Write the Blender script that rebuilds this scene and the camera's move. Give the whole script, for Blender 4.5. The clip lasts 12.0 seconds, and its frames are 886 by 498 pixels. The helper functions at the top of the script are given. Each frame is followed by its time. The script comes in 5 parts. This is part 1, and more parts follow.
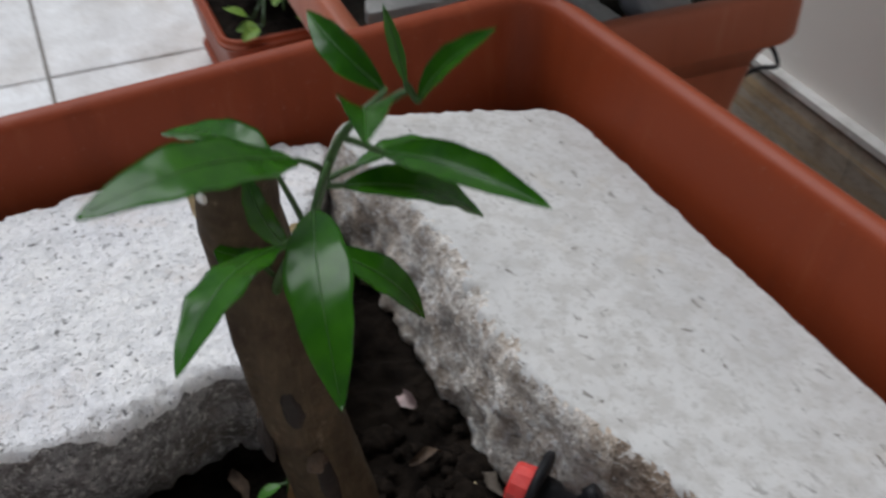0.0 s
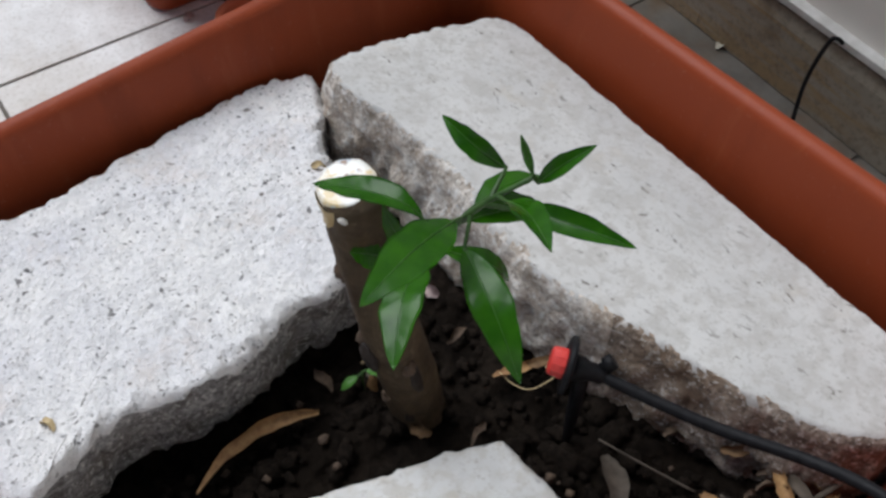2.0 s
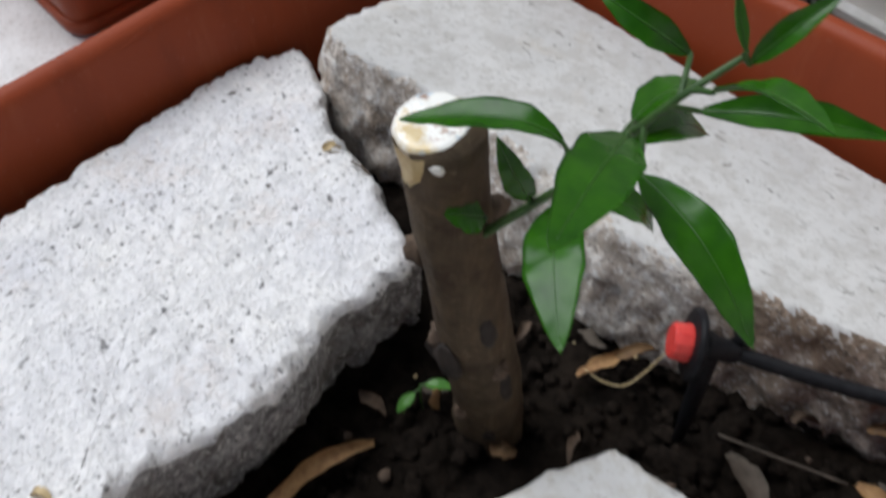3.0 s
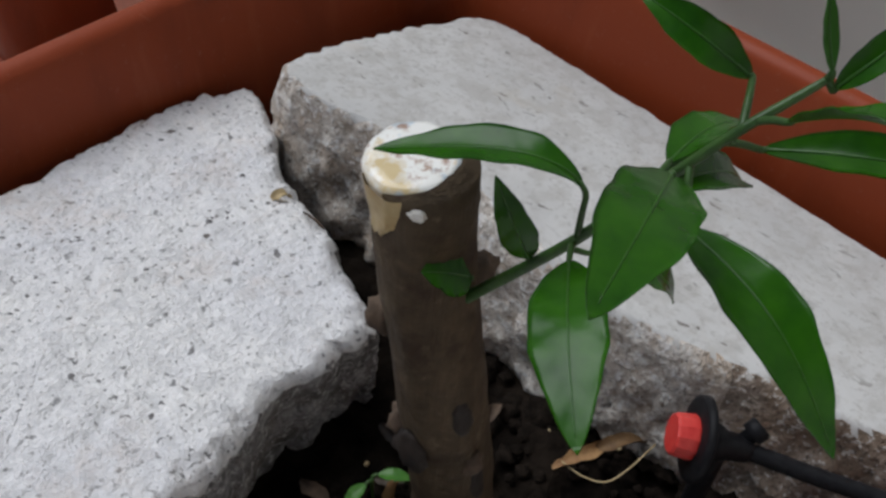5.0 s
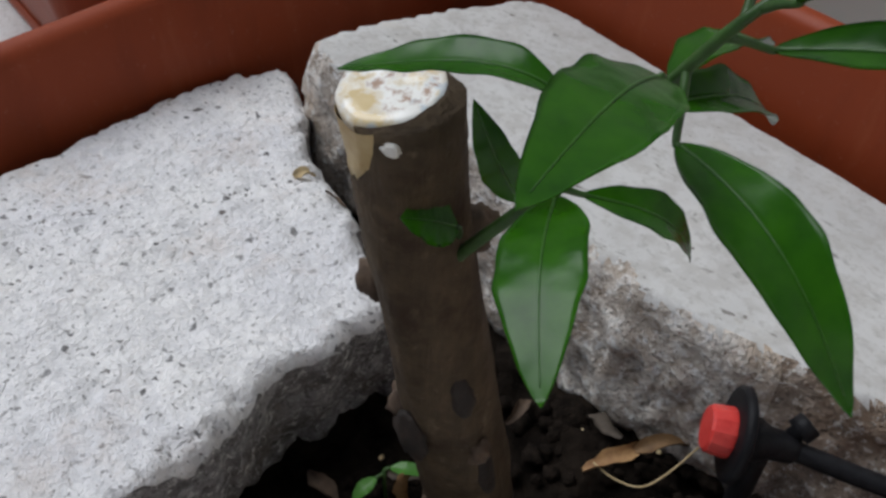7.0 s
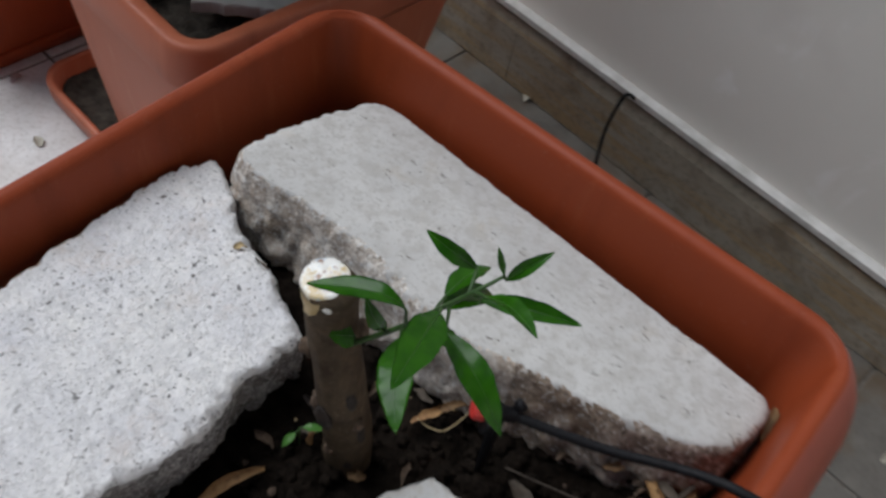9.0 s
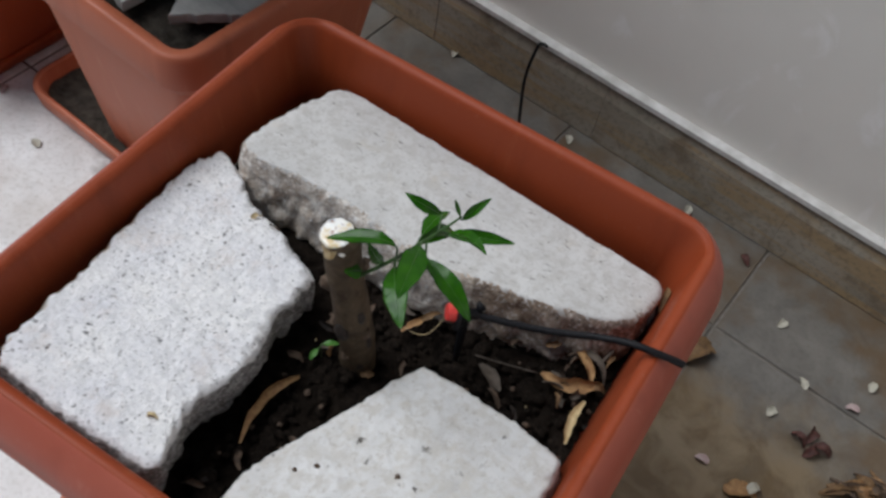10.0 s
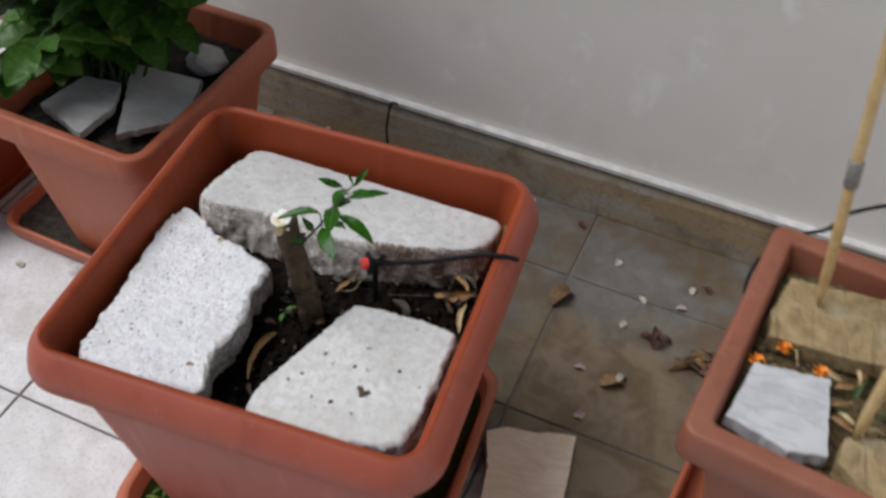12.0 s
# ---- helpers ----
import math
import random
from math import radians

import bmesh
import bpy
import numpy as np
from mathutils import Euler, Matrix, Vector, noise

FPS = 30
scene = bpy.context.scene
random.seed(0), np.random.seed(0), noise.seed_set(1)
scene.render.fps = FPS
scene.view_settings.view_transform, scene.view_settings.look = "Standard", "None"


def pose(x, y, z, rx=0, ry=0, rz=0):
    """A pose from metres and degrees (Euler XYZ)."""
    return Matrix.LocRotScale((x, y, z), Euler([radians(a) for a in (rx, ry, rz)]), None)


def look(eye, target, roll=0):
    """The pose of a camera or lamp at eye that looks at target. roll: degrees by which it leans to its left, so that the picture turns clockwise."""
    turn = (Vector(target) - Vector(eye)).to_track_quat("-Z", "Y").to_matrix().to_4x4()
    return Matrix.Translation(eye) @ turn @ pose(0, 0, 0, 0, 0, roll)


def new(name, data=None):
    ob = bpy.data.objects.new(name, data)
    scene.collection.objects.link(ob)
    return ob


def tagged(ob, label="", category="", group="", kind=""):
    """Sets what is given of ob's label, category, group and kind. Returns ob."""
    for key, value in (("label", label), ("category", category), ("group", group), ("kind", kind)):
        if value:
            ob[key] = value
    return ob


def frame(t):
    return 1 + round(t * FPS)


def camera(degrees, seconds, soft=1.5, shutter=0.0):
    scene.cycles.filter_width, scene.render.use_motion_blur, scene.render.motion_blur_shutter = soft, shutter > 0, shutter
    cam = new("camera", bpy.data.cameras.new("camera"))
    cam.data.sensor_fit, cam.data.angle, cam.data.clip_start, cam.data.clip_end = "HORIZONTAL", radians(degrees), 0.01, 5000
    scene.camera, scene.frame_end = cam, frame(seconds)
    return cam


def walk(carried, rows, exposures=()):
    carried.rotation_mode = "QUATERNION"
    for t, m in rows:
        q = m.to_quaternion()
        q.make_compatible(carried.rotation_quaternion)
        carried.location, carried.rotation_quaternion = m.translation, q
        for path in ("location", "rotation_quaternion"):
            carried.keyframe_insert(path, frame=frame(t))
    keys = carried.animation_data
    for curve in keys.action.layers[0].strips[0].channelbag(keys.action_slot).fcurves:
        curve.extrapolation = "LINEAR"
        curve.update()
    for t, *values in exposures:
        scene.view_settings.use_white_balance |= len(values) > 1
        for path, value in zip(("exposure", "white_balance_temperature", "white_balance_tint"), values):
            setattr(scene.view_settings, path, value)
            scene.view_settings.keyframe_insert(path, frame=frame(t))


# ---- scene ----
# ---------------------------------------------------------------- camera and its path
cam = camera(48.2, 12.0, soft=2.75, shutter=0.5)
PATH = [
    (0, (0.2465, -0.0599, 0.7260), (-1.0946, 0.6811, -0.5594), 0.07),
    (0.5, (0.2263, -0.0922, 0.7845), (-0.8887, 0.7549, -0.6435), 4.01),
    (1, (0.2107, -0.1295, 0.8245), (-0.8159, 0.6382, -0.7107), 0.61),
    (1.5, (0.2188, -0.1460, 0.8421), (-0.6957, 0.6328, -0.7570), 2.37),
    (2, (0.2265, -0.1401, 0.8587), (-0.6841, 0.6541, -0.7351), 1.40),
    (2.5, (0.1967, -0.1712, 0.8132), (-0.6228, 0.6881, -0.7962), 5.92),
    (3, (0.1541, -0.1586, 0.7661), (-0.6895, 0.7845, -0.7828), 1.05),
    (3.2, (0.1498, -0.1553, 0.7594), (-0.7327, 0.8348, -0.7375), 1.57),
    (4.8, (0.1257, -0.1381, 0.7229), (-0.7128, 0.9411, -0.7374), 6.47),
    (5, (0.1248, -0.1384, 0.7205), (-0.7102, 0.9616, -0.7261), 6.85),
    (5.5, (0.1155, -0.1317, 0.7142), (-0.7027, 0.9782, -0.7345), 7.27),
    (6, (0.1176, -0.1238, 0.6816), (-0.7476, 0.9913, -0.7355), 6.67),
    (6.5, (0.1329, -0.1114, 0.6779), (-0.8393, 0.9359, -0.7214), 2.98),
    (6.7, (0.1360, -0.1132, 0.6821), (-0.8557, 0.8963, -0.7312), 2.14),
    (8.3, (0.1825, -0.1548, 0.7767), (-0.6850, 0.9363, -0.6576), 9.45),
    (8.5, (0.1910, -0.1691, 0.8141), (-0.6145, 0.9146, -0.6612), 11.08),
    (9, (0.1890, -0.2242, 0.9401), (-0.4331, 0.9051, -0.5888), 14.06),
    (9.5, (0.2063, -0.3085, 1.0244), (-0.2449, 0.8187, -0.5649), 15.58),
    (10, (0.2327, -0.3493, 1.1068), (-0.2327, 0.7675, -0.4857), 12.11),
    (10.5, (0.2611, -0.4067, 1.1800), (-0.2226, 0.6497, -0.4479), 9.21),
    (11, (0.2789, -0.4604, 1.2198), (-0.1915, 0.6222, -0.3947), 6.56),
    (11.5, (0.3365, -0.5408, 1.2847), (-0.0811, 0.7046, -0.2235), 7.20),
    (12, (0.3912, -0.6908, 1.3362), (0.0137, 0.6343, -0.1134), 3.41),
]
EXPOSURES = [(0, -0.48, 5990, 9), (1, -0.5, 5990, 9), (2, -0.3, 5990, 9), (3, -0.22, 5990, 9), (5, -0.65, 5990, 9), (6, -0.70, 5990, 9), (6.5, -0.60, 5990, 9), (8.5, -0.68, 5990, 9),
             (9.5, -0.50, 5990, 9), (10.5, -0.41, 5990, 9), (11, -0.38, 6000, 9), (12, -0.30, 6060, 10)]
walk(cam, [(t, look(eye, target, roll)) for t, eye, target, roll in PATH], EXPOSURES)

# ---------------------------------------------------------------- light
world = bpy.data.worlds.new("sky")
scene.world = world
world.use_nodes = True
wn = world.node_tree.nodes
sky = wn.new("ShaderNodeTexSky")
sky.sky_type = "NISHITA"
sky.sun_disc = False
SUN_EL, SUN_AZ = radians(57), radians(256)   # azimuth clockwise from +y
sky.sun_elevation, sky.sun_rotation = SUN_EL, SUN_AZ
sky.dust_density, sky.ozone_density = 4.0, 1.0
wn["Background"].inputs["Strength"].default_value = 0.048
world.node_tree.links.new(sky.outputs["Color"], wn["Background"].inputs["Color"])
sun = new("sun", bpy.data.lights.new("sun", "SUN"))
sun.data.energy, sun.data.angle, sun.data.color = 3.35, radians(45), (1.0, 0.985, 0.97)
SUN_DIR = Vector((math.sin(SUN_AZ) * math.cos(SUN_EL), math.cos(SUN_AZ) * math.cos(SUN_EL), math.sin(SUN_EL)))
sun.matrix_world = look(SUN_DIR * 5, (0, 0, 0))


# ---------------------------------------------------------------- materials
def lin(c):
    return tuple(v for v in c) + (1.0,)


class Mat:
    """A small wrapper round a principled node material."""

    def __init__(self, name, rough=0.6, spec=0.5):
        self.m = bpy.data.materials.new(name)
        self.m.use_nodes = True
        self.nt = self.m.node_tree
        self.b = self.nt.nodes["Principled BSDF"]
        self.b.inputs["Roughness"].default_value = rough
        self.b.inputs["Specular IOR Level"].default_value = spec
        self.co = self.nt.nodes.new("ShaderNodeTexCoord").outputs["Object"]

    def link(self, a, b):
        self.nt.links.new(a, b)

    def stretch(self, x, y, z):
        n = self.nt.nodes.new("ShaderNodeMapping")
        n.inputs["Scale"].default_value = (x, y, z)
        self.link(self.co, n.inputs["Vector"])
        return n.outputs["Vector"]

    def noise(self, scale, detail=4, rough=0.6, vec=None, dist=0.0):
        n = self.nt.nodes.new("ShaderNodeTexNoise")
        n.inputs["Scale"].default_value, n.inputs["Detail"].default_value = scale, detail
        n.inputs["Roughness"].default_value, n.inputs["Distortion"].default_value = rough, dist
        self.link(vec or self.co, n.inputs["Vector"])
        return n.outputs["Fac"]

    def cells(self, scale, vec=None, feature="F1"):
        n = self.nt.nodes.new("ShaderNodeTexVoronoi")
        n.feature = feature
        n.inputs["Scale"].default_value = scale
        self.link(vec or self.co, n.inputs["Vector"])
        return n.outputs["Distance"]

    def ramp(self, fac, *stops):
        n = self.nt.nodes.new("ShaderNodeValToRGB")
        r = n.color_ramp
        while len(r.elements) < len(stops):
            r.elements.new(0.5)
        for e, (p, c) in zip(r.elements, stops):
            e.position = p
            e.color = lin(c) if isinstance(c, tuple) else (c, c, c, 1)
        self.link(fac, n.inputs["Fac"])
        return n.outputs["Color"]

    def mix(self, fac, a, b, mode="MIX"):
        n = self.nt.nodes.new("ShaderNodeMix")
        n.data_type, n.blend_type = "RGBA", mode
        for v, i in ((fac, 0), (a, 6), (b, 7)):
            if isinstance(v, (float, int)):
                n.inputs[i].default_value = v
            elif isinstance(v, tuple):
                n.inputs[i].default_value = lin(v)
            else:
                self.link(v, n.inputs[i])
        return n.outputs[2]

    def random(self):
        return self.nt.nodes.new("ShaderNodeObjectInfo").outputs["Random"]

    def island(self):
        return self.nt.nodes.new("ShaderNodeNewGeometry").outputs["Random Per Island"]

    def colour(self, c):
        if isinstance(c, tuple):
            self.b.inputs["Base Color"].default_value = lin(c)
        else:
            self.link(c, self.b.inputs["Base Color"])
        return self

    def gloss(self, c):
        self.link(c, self.b.inputs["Roughness"])
        return self

    def bump(self, h, strength=0.3, depth=0.002):
        n = self.nt.nodes.new("ShaderNodeBump")
        n.inputs["Strength"].default_value, n.inputs["Distance"].default_value = strength, depth
        self.link(h, n.inputs["Height"])
        old = self.b.inputs["Normal"]
        if old.links:
            self.link(old.links[0].from_socket, n.inputs["Normal"])
        self.link(n.outputs["Normal"], old)
        return self


def make_terracotta(name, base, worn, spec=0.45):
    m = Mat(name, 0.5, spec)
    streak = m.noise(1.0, 5, 0.6, m.stretch(28, 28, 3))
    cloud = m.noise(9, 5, 0.6)
    c = m.mix(m.ramp(cloud, (0.35, 0.0), (0.75, 0.55)), base, worn)
    c = m.mix(m.ramp(streak, (0.52, 0.0), (0.72, 0.5)), c, tuple(v * 0.66 for v in base))
    c = m.mix(m.ramp(m.noise(1.0, 4, 0.6, m.stretch(60, 60, 5)), (0.60, 0.0), (0.72, 0.35)), c, (worn[0] * 1.15, worn[1] * 1.5, worn[2] * 1.6))
    dust = m.noise(260, 3, 0.7)
    c = m.mix(m.ramp(dust, (0.62, 0.0), (0.8, 0.18)), c, (0.5, 0.34, 0.25))
    m.colour(c).gloss(m.ramp(cloud, (0.3, 0.44), (0.7, 0.60)))
    m.bump(m.noise(420, 2, 0.5), 0.12, 0.0006).bump(m.noise(22, 3), 0.1, 0.002)
    return m.m


TERRA = make_terracotta("terracotta_plastic", (0.250, 0.044, 0.012), (0.285, 0.058, 0.020), 0.25)
# paler copy of TERRA: light painted into the large planter's outer faces
TERRA_LIT = make_terracotta("lit_side_terracotta_plastic", (0.335, 0.074, 0.042), (0.41, 0.122, 0.080))
TERRA_DULL = make_terracotta("brownish_terracotta_plastic", (0.222, 0.071, 0.037), (0.287, 0.117, 0.074))
TERRA_OLD = make_terracotta("faded_terracotta_plastic", (0.42, 0.115, 0.052), (0.475, 0.155, 0.085))


def make_stone_top():
    m = Mat("speckled_concrete", 0.92, 0.2)
    big, mid, fine = m.noise(14, 5, 0.6), m.noise(85, 5, 0.7), m.noise(520, 3, 0.7)
    c = m.mix(m.ramp(big, (0.35, 0.0), (0.65, 1.0)), (0.74, 0.735, 0.76), (0.86, 0.845, 0.825))
    c = m.mix(m.ramp(m.noise(190, 4, 0.75), (0.40, 0.45), (0.53, 0.0)), c, (0.58, 0.575, 0.575))
    c = m.mix(m.ramp(mid, (0.38, 0.38), (0.50, 0.0)), c, (0.54, 0.535, 0.54))
    c = m.mix(m.ramp(m.noise(330, 4, 0.8), (0.54, 0.0), (0.70, 0.75)), c, (0.92, 0.915, 0.90))
    # dark mineral grains: uneven in size, gathered in loose clusters
    gather = m.ramp(m.noise(32, 4, 0.7), (0.36, 0.35), (0.62, 1.0))
    grain = m.ramp(m.noise(215, 2, 0.5, None, 0.35), (0.303, 1.0), (0.355, 0.0))
    c = m.mix(m.mix(1.0, grain, gather, "MULTIPLY"), c, (0.13, 0.125, 0.125))
    grit_ = m.ramp(m.noise(430, 2, 0.5, None, 0.3), (0.31, 0.9), (0.375, 0.0))
    c = m.mix(m.mix(1.0, grit_, gather, "MULTIPLY"), c, (0.17, 0.16, 0.155))
    c = m.mix(m.ramp(m.noise(120, 2, 0.5, None, 0.4), (0.255, 0.9), (0.29, 0.0)), c, (0.12, 0.10, 0.09))
    c = m.mix(m.ramp(m.noise(24, 5, 0.75), (0.54, 0.0), (0.72, 0.45)), c, (0.62, 0.53, 0.46))
    m.colour(c).bump(fine, 0.7, 0.0014).bump(m.noise(240, 3, 0.6), 0.55, 0.003).bump(mid, 0.55, 0.0045)
    return m.m


def make_stone_smooth():
    m = Mat("weathered_limestone", 0.88, 0.25)
    big, mid, fine = m.noise(11, 5, 0.6), m.noise(85, 4, 0.65), m.noise(520, 3, 0.7)
    c = m.mix(m.ramp(big, (0.32, 0.0), (0.7, 1.0)), (0.50, 0.493, 0.48), (0.62, 0.61, 0.59))
    gather = m.ramp(m.noise(20, 4, 0.7), (0.45, 0.15), (0.62, 1.0))
    dash = m.ramp(m.noise(1.0, 2, 0.5, m.stretch(120, 230, 150), 0.4), (0.298, 1.0), (0.345, 0.0))
    c = m.mix(m.mix(1.0, dash, gather, "MULTIPLY"), c, (0.14, 0.125, 0.11))
    c = m.mix(m.ramp(m.noise(260, 3, 0.7), (0.36, 0.55), (0.46, 0.0)), c, (0.38, 0.365, 0.34))
    c = m.mix(m.ramp(mid, (0.4, 0.5), (0.55, 0.0)), c, (0.41, 0.39, 0.36))
    c = m.mix(m.ramp(m.noise(20, 5, 0.7), (0.6, 0.0), (0.8, 0.5)), c, (0.50, 0.44, 0.35))
    m.colour(c).bump(fine, 0.35, 0.0008).bump(mid, 0.3, 0.0022)
    return m.m


def make_stone_lichen():
    m = Mat("limestone_with_black_lichen", 0.9, 0.25)
    big, mid, fine = m.noise(13, 5, 0.6), m.noise(90, 4, 0.65), m.noise(480, 3, 0.7)
    c = m.mix(m.ramp(big, (0.32, 0.0), (0.7, 1.0)), (0.52, 0.51, 0.49), (0.68, 0.675, 0.66))
    c = m.mix(m.ramp(mid, (0.4, 0.65), (0.55, 0.0)), c, (0.50, 0.47, 0.42))
    c = m.mix(m.ramp(m.noise(9, 4, 0.7), (0.5, 0.0), (0.66, 0.6)), c, (0.50, 0.485, 0.46))
    c = m.mix(m.ramp(m.noise(24, 4, 0.7), (0.62, 0.0), (0.8, 0.5)), c, (0.50, 0.42, 0.30))
    spot = m.ramp(m.noise(95, 2, 0.5, None, 0.4), (0.27, 1.0), (0.32, 0.0))
    patch = m.ramp(m.noise(18, 3), (0.45, 0.2), (0.55, 1.0))
    c = m.mix(m.mix(1.0, spot, patch, "MULTIPLY"), c, (0.10, 0.09, 0.08))
    c = m.mix(m.ramp(m.noise(230, 3, 0.7), (0.33, 0.6), (0.42, 0.0)), c, (0.42, 0.39, 0.35))
    m.colour(c).bump(fine, 0.4, 0.001).bump(mid, 0.35, 0.0025)
    return m.m


def mixvec(self, amount):
    """Object coordinates shaken by a fine noise."""
    n = self.nt.nodes.new("ShaderNodeTexNoise")
    n.inputs["Scale"].default_value = 160
    self.link(self.co, n.inputs["Vector"])
    v = self.nt.nodes.new("ShaderNodeVectorMath")
    v.operation = "SCALE"
    self.link(n.outputs["Color"], v.inputs[0])
    v.inputs["Scale"].default_value = amount
    a = self.nt.nodes.new("ShaderNodeVectorMath")
    self.link(self.co, a.inputs[0])
    self.link(v.outputs[0], a.inputs[1])
    return a.outputs[0]


Mat.mixvec = mixvec


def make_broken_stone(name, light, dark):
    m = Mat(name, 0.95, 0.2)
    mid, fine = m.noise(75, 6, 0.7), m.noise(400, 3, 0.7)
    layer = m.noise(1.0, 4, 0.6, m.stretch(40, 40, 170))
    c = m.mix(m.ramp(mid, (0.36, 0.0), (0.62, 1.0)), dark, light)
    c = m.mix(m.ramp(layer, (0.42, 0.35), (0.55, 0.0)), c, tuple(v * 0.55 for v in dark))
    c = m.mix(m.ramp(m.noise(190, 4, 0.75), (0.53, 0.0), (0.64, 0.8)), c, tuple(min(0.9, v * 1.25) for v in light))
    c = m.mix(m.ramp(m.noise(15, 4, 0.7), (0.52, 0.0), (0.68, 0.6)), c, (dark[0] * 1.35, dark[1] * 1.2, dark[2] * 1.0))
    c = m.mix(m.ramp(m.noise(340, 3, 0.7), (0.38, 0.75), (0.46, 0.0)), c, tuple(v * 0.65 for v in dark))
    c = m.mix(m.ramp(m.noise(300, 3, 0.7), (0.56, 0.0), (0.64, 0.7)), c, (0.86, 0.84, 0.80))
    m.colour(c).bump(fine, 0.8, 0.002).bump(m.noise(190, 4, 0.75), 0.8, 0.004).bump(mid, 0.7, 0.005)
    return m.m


STONE_A, STONE_B, STONE_C = make_stone_top(), make_stone_smooth(), make_stone_lichen()
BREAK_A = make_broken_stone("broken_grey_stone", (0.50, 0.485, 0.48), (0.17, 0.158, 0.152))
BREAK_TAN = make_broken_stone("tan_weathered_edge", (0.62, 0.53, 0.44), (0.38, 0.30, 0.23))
# long slab's front break: darker brown right of about x = 0.08, BREAK_B left
BREAK_DARK = make_broken_stone("dark_brown_break", (0.52, 0.44, 0.37), (0.21, 0.165, 0.13))
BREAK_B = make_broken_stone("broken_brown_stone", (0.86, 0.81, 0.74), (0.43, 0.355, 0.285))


def make_plain(name, a, b, rough=0.6, scale=80, bump=0.3, depth=0.001, spec=0.5):
    m = Mat(name, rough, spec)
    n = m.noise(scale, 4, 0.65)
    m.colour(m.mix(m.ramp(n, (0.32, 0.0), (0.68, 1.0)), a, b)).bump(m.noise(scale * 4, 3, 0.6), bump, depth)
    return m.m


def make_soil():
    m = Mat("dark_potting_soil", 0.97, 0.07)
    mid, fine = m.noise(55, 5, 0.7), m.noise(320, 4, 0.75)
    c = m.mix(m.ramp(mid, (0.35, 0.0), (0.7, 1.0)), (0.0038, 0.0029, 0.0022), (0.019, 0.0140, 0.0102))
    c = m.mix(m.ramp(fine, (0.68, 0.0), (0.80, 0.6)), c, (0.055, 0.040, 0.029))
    m.colour(c)
    m.bump(fine, 0.8, 0.002).bump(m.cells(130), 0.6, 0.004)
    return m.m


SOIL = make_soil()


def make_litter():
    m = Mat("soil_under_leaf_litter", 0.95, 0.15)
    n, f = m.noise(60, 5, 0.75), m.noise(1.0, 4, 0.7, m.stretch(60, 170, 80), 1.0)
    c = m.mix(m.ramp(n, (0.38, 0.0), (0.60, 1.0)), (0.035, 0.026, 0.016), (0.16, 0.11, 0.055))
    c = m.mix(m.ramp(f, (0.55, 0.0), (0.62, 0.8)), c, (0.32, 0.24, 0.12))
    c = m.mix(m.ramp(m.noise(19, 3), (0.56, 0.0), (0.64, 0.7)), c, (0.05, 0.075, 0.02))
    m.colour(c).bump(n, 0.8, 0.004).bump(f, 0.8, 0.004)
    return m.m


SOIL_DRY = make_plain("dry_grey_brown_soil", (0.022, 0.019, 0.015), (0.075, 0.064, 0.052), 0.95, 70, 0.9, 0.004, 0.15)
LITTER = make_litter()


def make_bark():
    m = Mat("grey_brown_bark", 0.78, 0.3)
    fibre = m.noise(1.0, 5, 0.65, m.stretch(420, 420, 40))
    cloud = m.noise(70, 5, 0.65)
    c = m.mix(m.ramp(cloud, (0.32, 0.0), (0.68, 1.0)), (0.048, 0.032, 0.017), (0.112, 0.079, 0.044))
    c = m.mix(m.ramp(fibre, (0.45, 0.35), (0.62, 0.0)), c, (0.05, 0.034, 0.019))
    c = m.mix(m.ramp(m.noise(150, 3, 0.7), (0.60, 0.0), (0.72, 0.6)), c, (0.17, 0.135, 0.085))
    c = m.mix(m.ramp(m.noise(42, 4, 0.7), (0.50, 0.0), (0.62, 0.75)), c, (0.038, 0.021, 0.011))
    m.colour(c).bump(fibre, 0.6, 0.0014).bump(cloud, 0.6, 0.003)
    return m.m


CLOD = make_plain("crumbly_soil_clod", (0.0058, 0.0042, 0.0031), (0.029, 0.0212, 0.0155), 0.95, 260, 0.9, 0.003, 0.1)
BARK = make_bark()
KNOT = make_plain("dark_knot_bark", (0.045, 0.028, 0.018), (0.12, 0.08, 0.05), 0.8, 160)
SCAR = make_plain("dark_bark_scar", (0.008, 0.005, 0.003), (0.026, 0.015, 0.009), 0.75, 160)
PEELED = make_plain("peeled_yellow_wood", (0.42, 0.28, 0.11), (0.55, 0.43, 0.22), 0.55, 120)
RESIN = make_plain("white_wound_sealant", (0.66, 0.63, 0.55), (0.84, 0.83, 0.81), 0.22, 90, 0.5, 0.002, 0.6)


def make_cut_wood():
    m = Mat("sealed_cut_wood", 0.2, 0.6)
    c = m.mix(m.ramp(m.noise(75, 4, 0.6), (0.45, 0.0), (0.54, 1.0)), (0.66, 0.52, 0.28), (0.88, 0.87, 0.82))
    c = m.mix(m.ramp(m.noise(62, 3, 0.6), (0.51, 0.0), (0.55, 0.8)), c, (0.56, 0.64, 0.70))
    c = m.mix(m.ramp(m.noise(150, 4, 0.65), (0.58, 0.0), (0.68, 0.8)), c, (0.32, 0.16, 0.08))
    m.colour(c).bump(m.noise(260, 3, 0.6), 0.25, 0.001)
    return m.m


CUT = make_cut_wood()
SHOOT = make_plain("green_bark", (0.020, 0.058, 0.008), (0.042, 0.105, 0.015), 0.45, 120)


